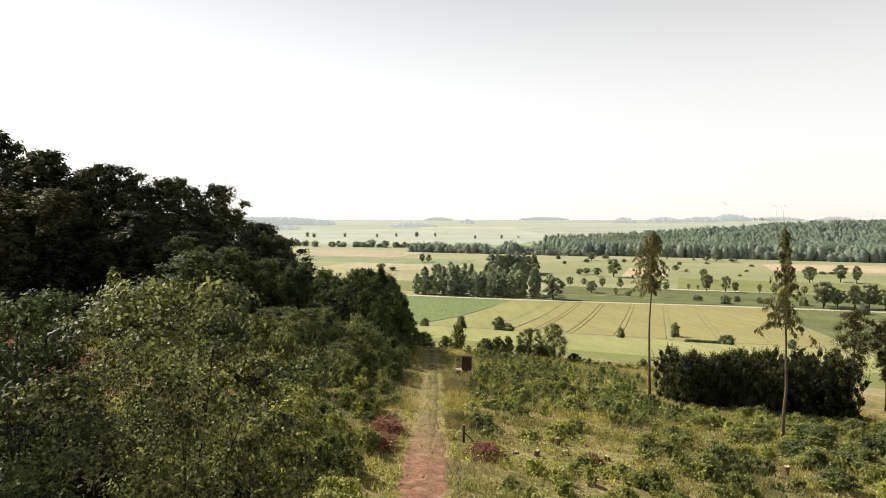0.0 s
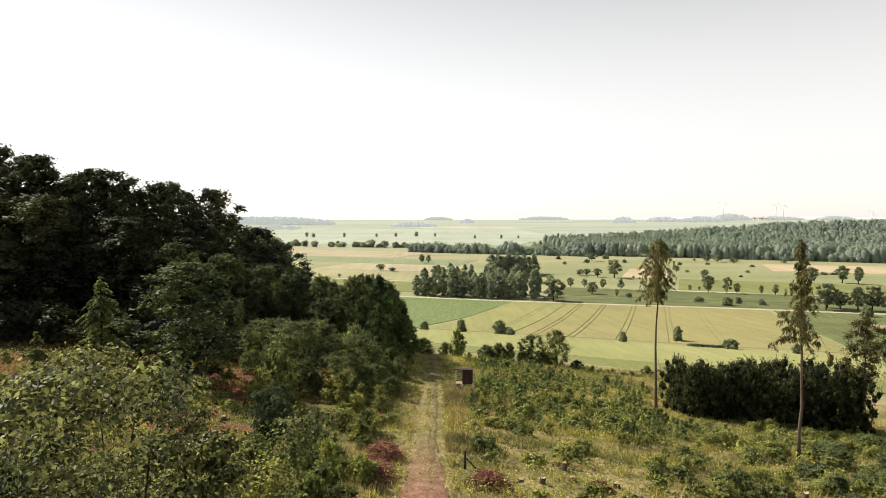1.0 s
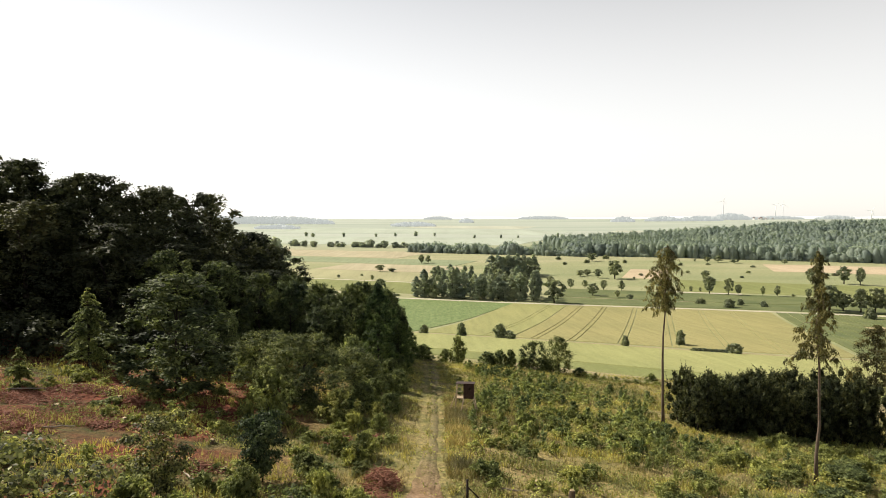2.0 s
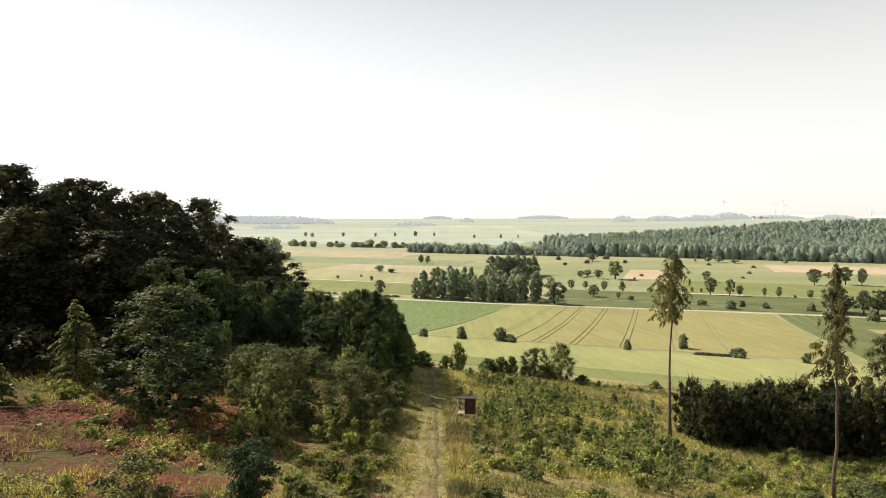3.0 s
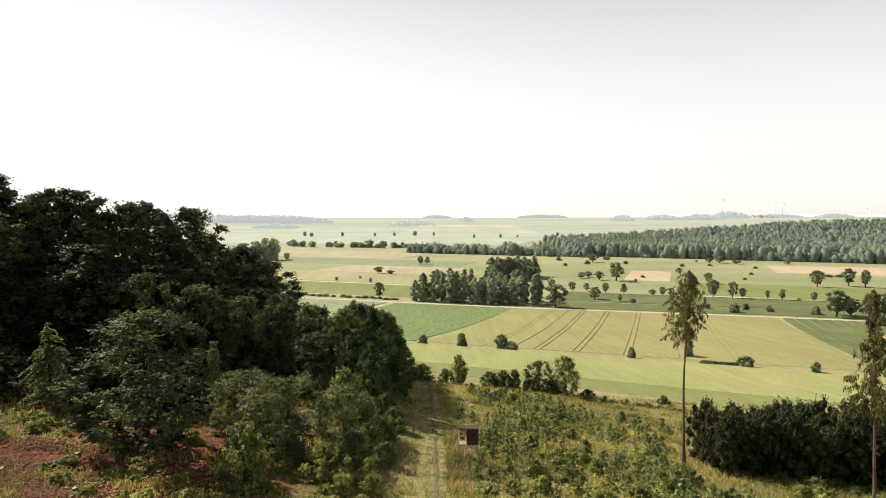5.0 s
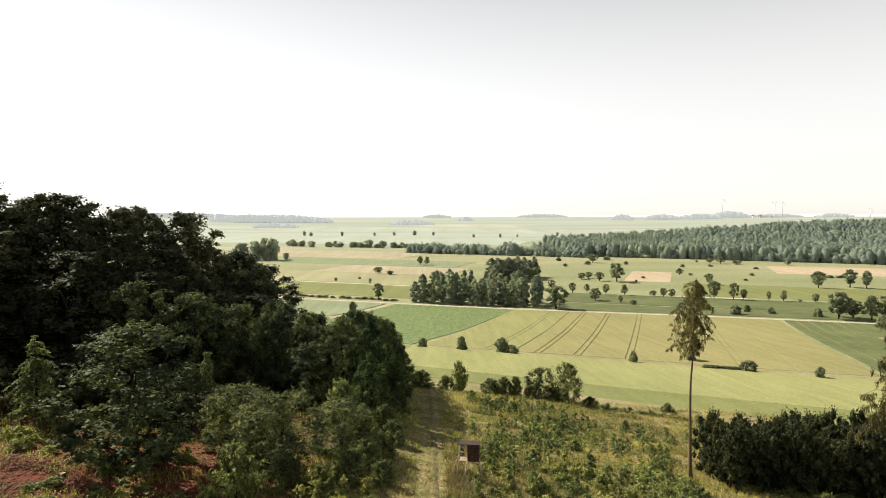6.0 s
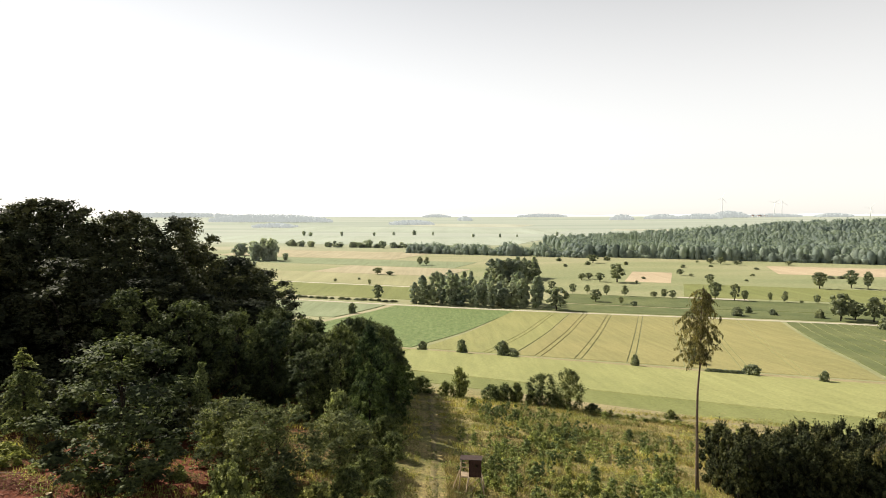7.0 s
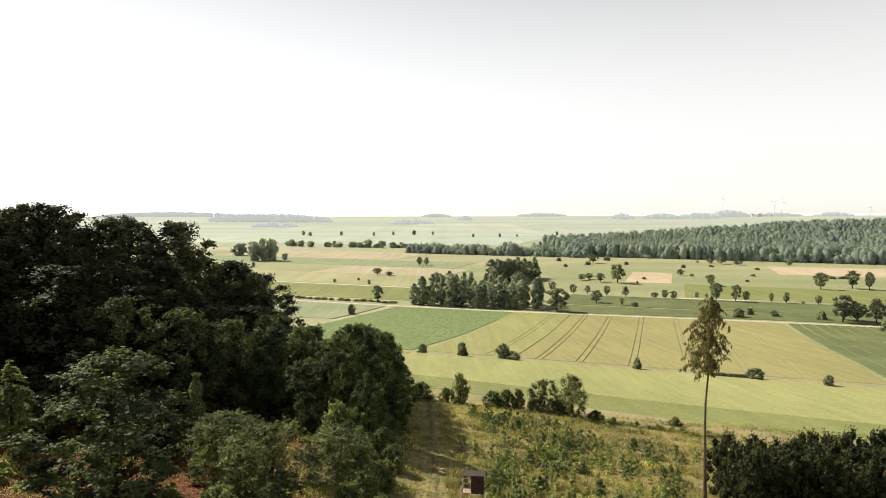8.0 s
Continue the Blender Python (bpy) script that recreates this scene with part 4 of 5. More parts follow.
wood_mass("far_wood", spots, 1.6, 44, M_FARWOOD, "broad grey-green wood over a low hill, paled for haze", 4)
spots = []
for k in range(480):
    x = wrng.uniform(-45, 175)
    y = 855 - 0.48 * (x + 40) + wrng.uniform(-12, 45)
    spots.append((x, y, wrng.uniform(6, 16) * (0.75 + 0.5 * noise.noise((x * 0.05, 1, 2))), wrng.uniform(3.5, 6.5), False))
wood_mass("tree_belt", spots, 1.8, 40, M_FARWOOD, "grey-green belt of trees across the plain, paled for haze", 6)


# ---- far distance ----
def far_ridge(name, x0, x1, y, height, mat, label, seed):
    """A long distant wood: clumps packed along a line."""
    rng = np.random.default_rng(seed)
    n = max(20, int((x1 - x0) / 4))
    xs = rng.uniform(x0, x1, n)
    u = (xs - x0) / (x1 - x0)
    h = height * (np.clip(np.sin(u * math.pi), 0, 1) ** 0.5 * 0.85 + 0.15) * rng.uniform(0.88, 1.03, n)
    ys = y + rng.uniform(0, 60, n)
    c = np.stack([xs, ys, ground_z(xs, ys) + h * 0.45], -1)
    d = rng.normal(size=(n, 30, 3))
    d /= np.linalg.norm(d, axis=2, keepdims=True)
    p = c[:, None] + d * np.stack([np.full(n, 12.0), np.full(n, 12.0), h * 0.55], -1)[:, None]
    v = leaf_cards(p.reshape(-1, 3), d.reshape(-1, 3) + rng.normal(size=(n * 30, 3)) * 0.3, 13.0, 10.0, rng)
    tagged(mesh_object(name, v, quads(v), mat), label, "backdrop", kind="structure")


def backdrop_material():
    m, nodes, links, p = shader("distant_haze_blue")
    # Pale base plus emission give the farthest woods their haze.
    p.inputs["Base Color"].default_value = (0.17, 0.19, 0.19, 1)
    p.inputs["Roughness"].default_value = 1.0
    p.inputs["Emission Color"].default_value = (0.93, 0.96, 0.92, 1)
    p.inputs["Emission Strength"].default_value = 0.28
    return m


M_BACKDROP = backdrop_material()


def horizon_ridge():
    """The last low hills, their haze put in as pale, glowing colour."""
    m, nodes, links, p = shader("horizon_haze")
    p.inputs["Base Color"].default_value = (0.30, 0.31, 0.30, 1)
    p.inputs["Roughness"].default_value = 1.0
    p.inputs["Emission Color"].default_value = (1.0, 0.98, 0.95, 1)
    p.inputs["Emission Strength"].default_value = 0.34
    xs = np.linspace(-4600, 4600, 400)
    h = np.array([26 + 16 * noise.noise((x * 0.0011, 3, 0)) + 6 * noise.noise((x * 0.006, 8, 0)) for x in xs])
    rows = [np.stack([xs, np.full_like(xs, 4700 + 200 * k), ground_z(xs, np.full_like(xs, 4700.0)) - 6 + h * q], -1) for k, q in enumerate((0.0, 0.75, 1.0, 0.6))]
    n = len(xs)
    i = np.arange(3)[:, None] * n + np.arange(n - 1)[None]
    f = np.stack([i, i + 1, i + n + 1, i + n], -1).reshape(-1, 4)
    tagged(mesh_object("backdrop_hills", np.concatenate(rows), f, m, smooth=True), "pale low hills on the horizon with haze as glow", "backdrop", kind="structure")


horizon_ridge()
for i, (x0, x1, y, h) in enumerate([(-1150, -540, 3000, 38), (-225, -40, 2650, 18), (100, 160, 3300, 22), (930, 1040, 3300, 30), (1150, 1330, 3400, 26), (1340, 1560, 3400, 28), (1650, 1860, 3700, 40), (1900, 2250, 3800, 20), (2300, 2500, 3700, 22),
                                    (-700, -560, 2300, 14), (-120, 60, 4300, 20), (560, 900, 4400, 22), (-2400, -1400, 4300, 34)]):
    far_ridge("backdrop_wood", x0, x1, y, h, M_BACKDROP, "far horizon wood, its haze a pale blue-grey glow", 40 + i)


def wind_turbine(x, y, hub, turn):
    ob = new("wind_turbine")
    v, f = tube([(0, 0, -2), (0, 0, hub * 0.5), (0, 0, hub)], [2.6, 2.1, 1.4], 10)
    mesh_object("tower", v, f, M_WHITE, ob, smooth=True)
    v, f = tube([(0, -4, hub + 1), (0, -2, hub + 1), (0, 5, hub + 1)], [1.2, 2.2, 1.8], 8)
    nacelle = mesh_object("nacelle", v, f, M_WHITE, ob)
    for k in range(3):
        q = turn + k * 2 * math.pi / 3
        e = Vector((math.sin(q), 0, math.cos(q)))
        pts = [Vector((0, -4.2, hub + 1)) + e * r for r in (0.5, 8, 20, 38)]
        v, f = tube(pts, [0.9, 1.5, 1.0, 0.2], 5)
        mesh_object("blade", v, f, M_WHITE, nacelle)
    ob.matrix_basis = pose(x, y, gz(x, y), 0, 0, math.degrees(math.atan2(-x, y)) * 0.4)
    return tagged(ob, "white wind turbine standing far off on the horizon", "wind turbine", "wind turbines")


wind_turbine(1820, 3960, 118, 0.3)
wind_turbine(2170, 3980, 88, 0.9)
wind_turbine(2230, 4000, 96, 0.1)
wind_turbine(2740, 3900, 52, 0.6)


def house(x, y, w, d, h, turn):
    ob = new("house")
    bm = bmesh.new()
    bmesh.ops.create_cube(bm, size=1, matrix=Matrix.Translation((0, 0, h / 2)) @ Matrix.Diagonal((w, d, h, 1)))
    part("wall", bm, M_WHITE, ob)
    bm = bmesh.new()
    vs = [bm.verts.new(p) for p in ((-w * 0.55, -d * 0.6, h), (w * 0.55, -d * 0.6, h), (w * 0.55, d * 0.6, h), (-w * 0.55, d * 0.6, h), (-w * 0.55, 0, h * 1.9), (w * 0.55, 0, h * 1.9))]
    for q in ((0, 1, 5, 4), (2, 3, 4, 5), (0, 4, 3), (1, 2, 5), (3, 2, 1, 0)):
        bm.faces.new([vs[i] for i in q])
    part("roof", bm, M_TILE, ob, "red tiled roof")
    ob.matrix_basis = pose(x, y, gz(x, y), 0, 0, turn)
    return tagged(ob, "white house with a red roof in a far village", "house", "far village")


vrng = random.Random(8)
for k in range(11):
    house(1900 + k * 14 + vrng.uniform(-4, 4), 3780 + vrng.uniform(-40, 40), vrng.uniform(9, 14), 9, vrng.uniform(5, 8), vrng.uniform(0, 90))


# ---- larches and conifers ----
def larch(x, y, height, crown_low, radius, seed, label, mat, branches=52, droop=0.5, lopsided=(0, 0), full=1.0, trunk_r=0.2, outline=(0.5, 0.95, 1.0, 0.8, 0.4, 0.08)):
    """A tall bare-stemmed conifer with a thin crown of drooping, hanging sprays."""
    rng = np.random.default_rng(seed)
    ob = new("larch_tree")
    wob = [(rng.normal() * 0.06, rng.normal() * 0.06) for _ in range(9)]
    qs = np.linspace(0, 1, 9)
    lean = rng.normal(size=2) * 0.25
    axis = lambda q: np.array([np.interp(q, qs, [w[0] for w in wob]) + lean[0] * q * q, np.interp(q, qs, [w[1] for w in wob]) + lean[1] * q * q, height * q])
    pts = [axis(q) - (0, 0, 0.4 * (q == 0)) for q in qs]
    v, f = tube(pts, [trunk_r * (1.25 - 0.0) if q == 0 else trunk_r * (1.02 - 0.95 * q) for q in qs], 9)
    mesh_object("trunk", v, f, M_LARCHBARK, ob, smooth=True)
    arms, cards, norms = [], [], []
    for k in range(branches):
        u = (k + rng.uniform(0, 1)) / branches
        z0 = crown_low + (height * 0.99 - crown_low) * u
        th = k * 2.39996 + rng.normal() * 0.5
        out = np.array((math.cos(th), math.sin(th), 0))
        prof = float(np.interp(u, (0, 0.12, 0.35, 0.6, 0.85, 1), outline))
        ln = radius * prof * rng.uniform(0.3, 1.15) * (1 + 0.4 * float(np.dot(out[:2], lopsided)))
        base = axis(z0 / height)
        mid = base + out * ln * 0.55 + np.array((0, 0, ln * rng.uniform(-0.05, 0.14)))
        tip = base + out * ln + np.array((0, 0, -droop * ln * rng.uniform(0.5, 1.2)))
        arms.append(([base, mid, tip], [0.03, 0.018, 0.006], 4))
        for w in range(max(2, int(2 + 3 * ln))):         # hanging side twigs, thick with needles
            q = rng.uniform(0.15, 1.0)
            foot = base * (1 - q) ** 2 + 2 * mid * q * (1 - q) + tip * q * q
            sway = rng.normal(size=3) * (0.28, 0.28, 0.1)
            drop = rng.uniform(0.15, 0.75) * (0.5 + 0.5 * ln / radius) * (0.5 + droop)
            n = int(16 * full)
            r = rng.uniform(0, 1, (n, 1))
            cards.append(foot + sway * r - np.array((0, 0, drop)) * r ** 1.3 + rng.normal(size=(n, 3)) * 0.055)
            norms.append(rng.normal(size=(n, 3)) * (1, 1, 0.35))
    # dead stubs under the crown
    for k in range(14):
        z0 = crown_low * rng.uniform(0.45, 1.0)
        th = rng.uniform(0, 6.28)
        b = axis(z0 / height)
        arms.append(([b, b + np.array((math.cos(th), math.sin(th), -0.1)) * rng.uniform(0.2, 0.6)], [0.02, 0.006], 4))
    for points, radii, sides in arms:
        v, f = tube(points, radii, sides)
        mesh_object("branch", v, f, M_LARCHBARK, ob)
    c, n = np.concatenate(cards), np.concatenate(norms)
    n /= np.linalg.norm(n, axis=1, keepdims=True)
    t = np.cross(n, (0, 0, 1.0))
    t /= np.linalg.norm(t, axis=1, keepdims=True) + 1e-6
    L = rng.uniform(0.1, 0.22, (len(c), 1))
    W = rng.uniform(0.025, 0.05, (len(c), 1))
    down = np.array((0, 0, -1.0)) + rng.normal(size=c.shape) * 0.45
    v = np.stack([c, c + down * L * 0.5 + t * W, c + down * L * 1.1, c + down * L * 0.5 - t * W], 1).reshape(-1, 3)
    mesh_object("foliage", v, quads(v), mat, ob)
    ob.matrix_basis = pose(x, y, gz(x, y))
    return tagged(ob, label, "tree")


larch(26.5, 77.5, 22.3, 14.6, 2.6, 3, "tall thin larch with bare stem and drooping sparse crown", M_LARCH, 80, 0.55, (-0.6, 0.1), 2.0, 0.19, (0.55, 0.8, 1.0, 1.0, 0.7, 0.25))
larch(30.6, 53.8, 19.3, 10.6, 2.15, 9, "tall narrow larch with bare stem and hanging brown-green sprays", M_LARCHSHADE, 72, 0.55, (0, 0), 2.2, 0.15, (1.15, 0.95, 0.7, 0.5, 0.3, 0.08))


def scraggy_tree(x, y, height, radius, low, seed, label):
    """A thin-stemmed tree with a loose, gappy crown of small boughs."""
    ob = build_tree("scraggy_tree", seed, height, radius, low, "broad", 8, 0.17, M_SCRAGGY, 0.12, 44, limbs=30, lobe=0.34, twigs=36, flat=0.6, droop=0.35, up=0.1, core=22, ragged=0.6, side=0.16, bend=0.02)
    ob.matrix_basis = pose(x, y, gz(x, y))
    return tagged(ob, label, "tree", "scraggy trees")


scraggy_tree(61.8, 91, 15.2, 3.4, 4.0, 12, "scraggy thin-stemmed tree with a loose dark crown")
scraggy_tree(66.6, 90.5, 14.0, 2.8, 4.5, 15, "thin scraggy tree beside the thicket")
scraggy_tree(72.5, 89, 16.0, 3.4, 4.0, 18, "scraggy dark tree at the end of the thicket")


def young_conifer(x, y, height, radius, seed, label, mat=M_CONIFER):
    """Tiers of flat, slightly hanging boughs on a straight stem."""
    rng = np.random.default_rng(seed)
    ob = new("young_conifer")
    v, f = tube([(0, 0, -0.2), (0, 0, height * 0.5), (0, 0, height * 0.99)], [0.02 * height, 0.012 * height, 0.01], 6)
    mesh_object("trunk", v, f, M_BARK, ob)
    cs, ns = [], []
    for tier in np.sort(rng.uniform(0.05, 0.97, int(height * 5))):
        for k in range(3):
            th = rng.uniform(0, 6.283)
            ln = radius * (1 - tier) ** 0.8 * rng.uniform(0.35, 1.3) + 0.06
            n = int(6 + 110 * ln / radius)
            s = rng.uniform(0.08, 1, n)
            side = rng.normal(size=n) * 0.14 * ln * (1.1 - s)
            cs.append(np.stack([math.cos(th) * s * ln - math.sin(th) * side, math.sin(th) * s * ln + math.cos(th) * side, tier * height + 0.05 * ln + 0.1 * ln * s - 0.55 * ln * s ** 2.2 + rng.normal(size=n) * 0.04], -1))
            ns.append(rng.normal(size=(n, 3)) * 0.5 + (0, 0, 1))
    v = leaf_cards(np.concatenate(cs), np.concatenate(ns), 0.32, 0.12, rng)
    mesh_object("foliage", v, quads(v), mat, ob)
    ob.matrix_basis = pose(x, y, gz(x, y))
    return tagged(ob, label, "tree", "young conifers")


young_conifer(-36.4, 67, 8.7, 3.2, 2, "young conifer with layered hanging boughs at the wood edge", M_HAZEL)
young_conifer(-37.2, 57.8, 3.6, 1.4, 5, "small light green conifer on the bare slope", M_LIME)


def ivy_snag(x, y, height):
    """A broken trunk wrapped in ivy."""
    rng = np.random.default_rng(77)
    ob = new("ivy_snag")
    v, f = tube([(0, 0, -0.3), (0.1, 0, height * 0.5), (0.25, 0.1, height * 0.97)], [0.3, 0.22, 0.16], 8)
    mesh_object("trunk", v, f, M_BARK, ob)
    n = 3600
    u = rng.uniform(0.02, 1, n)
    th = rng.uniform(0, 6.283, n)
    r = (0.42 + 0.95 * (1 - u) ** 1.6 + 0.16 * np.sin(u * 19)) * rng.uniform(0.65, 1.08, n)
    c = np.stack([r * np.cos(th) + 0.25 * u, r * np.sin(th), u * height], -1)
    nr = np.stack([np.cos(th), np.sin(th), np.full(n, 0.4)], -1) + rng.normal(size=(n, 3)) * 0.4
    v = leaf_cards(c, nr, 0.2, 0.17, rng)
    mesh_object("ivy", v, quads(v), M_HAZEL, ob, "dense ivy leaves")
    ob.matrix_basis = pose(x, y, gz(x, y))
    return tagged(ob, "broken tree trunk wrapped in ivy", "tree trunk")


ivy_snag(-25.6, 78.0, 6.3)

# ---- young trees right beside the start of the flight ----
def near_tree(x, y, top, radius, low, seed, label, lobes=30, leaf=0.11, stems=2, mat=None, core=10, big=1.15, twigs=38):
    h = top - gz(x, y)
    ob = build_tree("young_tree", seed, h, radius, low, "broad", 10, leaf, mat or M_NEAR, 0.055, lobes, limbs=12, stems=stems, sides=8, lobe=0.42, twigs=twigs, flat=0.3, droop=0.32, up=0.15, fork=0.06, core=core * 3, ragged=0.5, side=0.15, big=big)
    ob.matrix_basis = pose(x, y, gz(x, y))
    return tagged(ob, label, "tree", "young trees")


near_tree(-4.9, 10.3, 45.35, 1.75, 6.6, 101, "many-stemmed young tree with bright layered leaves", 34, 0.085, 2)
near_tree(-7.3, 10.5, 45.05, 1.35, 6.0, 104, "slender young tree with bright leaves on the slope", 28, 0.085, 1, M_EDGE)
near_tree(-6.7, 13.6, 44.7, 1.6, 5.4, 108, "young tree with glossy leaves in flat layers", 32, 0.09, 1)
near_tree(-4.6, 13.8, 43.2, 1.3, 4.4, 105, "young tree with glossy leaves beside the track", 28, 0.11, 1)
# Filler trees added below the bright crowns, most with shade-dark leaves.
near_tree(-9.4, 14.0, 43.6, 1.6, 4.0, 109, "young tree in the thick of the slope, leaves darkened for shade", 30, 0.11, 2, M_UNDERSHADE)
near_tree(-8.6, 17, 40.6, 1.8, 1.8, 121, "dark bushy young tree added to fill the slope", 34, 0.12, 2, M_UNDERSHADE)
near_tree(-11.6, 19, 40.2, 1.9, 1.8, 122, "dark bushy young tree added to fill the slope", 34, 0.12, 2, M_UNDERSHADE)
near_tree(-13.8, 22, 39.4, 1.9, 1.8, 124, "dark bushy young tree added to fill the slope", 34, 0.12, 2, M_EDGE)
# More added filler, darkening the corner that the crowns above should shade.
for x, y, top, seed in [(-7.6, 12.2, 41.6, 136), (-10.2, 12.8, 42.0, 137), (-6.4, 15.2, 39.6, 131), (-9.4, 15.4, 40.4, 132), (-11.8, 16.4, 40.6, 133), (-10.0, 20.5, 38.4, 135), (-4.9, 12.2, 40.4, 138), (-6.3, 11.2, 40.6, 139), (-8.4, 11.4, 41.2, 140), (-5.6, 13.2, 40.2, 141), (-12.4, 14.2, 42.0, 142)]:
    near_tree(x, y, top, 1.9, 1.0, seed, "added bushy young tree with shade-dark leaves", 40, 0.12, 1, M_UNDERSHADE, 12, 2.2, 18)
near_tree(-4.0, 22.5, 36.4, 1.5, 0.4, 110, "bushy sapling with green leaves beside the track", 24, 0.11, 3, M_LIME)
near_tree(-6.6, 24, 36.9, 1.7, 0.5, 112, "bushy sapling with green leaves on the slope", 26, 0.11, 3, M_NEAR)
near_tree(-9.0, 27, 37.0, 1.6, 0.6, 113, "bushy sapling with green leaves on the slope", 26, 0.12, 3, M_NEAR)
near_tree(-12.9, 32.3, 39.2, 1.5, 2.4, 111, "thin sapling with sparse brownish leaves", 20, 0.13, 1, M_NEAR, core=0)
near_tree(-11.0, 41.1, 36.4, 1.7, 0.5, 115, "bushy sapling on the clearing", 26, 0.15, 3, M_EDGE)


def leaning_sapling(base, top, reach, seed, label, mat):
    """A bent young stem with flat, hanging sprays of leaves along its upper half."""
    rng = np.random.default_rng(seed)
    ob = new("leaning_sapling")
    foot = np.array((0, 0, -0.3))
    tip = np.array(top) - np.array((base[0], base[1], gz(*base)))
    bow = np.array((-0.15, -0.1, 0.12)) * np.linalg.norm(tip)
    curve = lambda q: foot * (1 - q) ** 2 + 2 * (tip * 0.5 + bow) * q * (1 - q) + tip * q * q
    stem = [([curve(q) for q in np.linspace(0, 1, 9)], np.linspace(0.055, 0.01, 9), 7)]
    arms, c = [], []
    for q in np.linspace(0.42, 1.0, 22):
        th = rng.uniform(0, 6.283)
        e = np.array((math.cos(th), math.sin(th), 0.05)) * reach * rng.uniform(0.4, 1.0) * (1.15 - 0.6 * q)
        b = curve(q)
        arms.append(([b, b + e * 0.6 + (0, 0, 0.08), b + e], [0.016, 0.01, 0.004], 4))
        c += [b + e * 0.55, b + e]
    v, f = tubes(stem + arms)
    mesh_object("trunk", v, f, M_LARCHBARK, ob, smooth=True)
    c = np.array(c)
    v = bough_leaves(rng, c, rng.uniform(0.4, 0.7, len(c)), 16, 10, 0.1, 0.055, 0.35, 0.35, 0.1, 0.5, 0.12)
    mesh_object("crown", v, quads(v), mat, ob)
    ob.matrix_basis = pose(base[0], base[1], gz(*base))
    return tagged(ob, label, "tree", "young trees")


leaning_sapling((-6.0, 14.2), (-2.9, 16.6, 42.2), 1.2, 201, "leaning sapling with pale green hanging leaves", M_LIME)
leaning_sapling((-5.4, 13.4), (-4.1, 15.2, 41.5), 1.5, 202, "bowed sapling with pale green leaves beside the track", M_LIME)
leaning_sapling((-7.2, 15.0), (-5.9, 15.8, 40.7), 1.5, 203, "bowed sapling with green leaves on the slope", M_LIME)


# ---- the hunters' high seat ----
def box(bm, x0, x1, y0, y1, z0, z1, bevel=0.0):
    m = Matrix.Translation(((x0 + x1) / 2, (y0 + y1) / 2, (z0 + z1) / 2)) @ Matrix.Diagonal((x1 - x0, y1 - y0, z1 - z0, 1))
    bmesh.ops.create_cube(bm, size=1, matrix=m)
    if bevel:
        bmesh.ops.bevel(bm, geom=bm.edges[:], offset=bevel, segments=1, affect="EDGES")
    return bm


def pole(name, a, b, r, parent, mat, label=""):
    a, b = Vector(a), Vector(b)
    mid = a.lerp(b, 0.5) + Vector((0.01, 0.008, 0))
    v, f = tube([a, mid, b], [r * 1.08, r, r * 0.92], 8)
    return mesh_object(name, v, f, mat, parent, label, smooth=True)


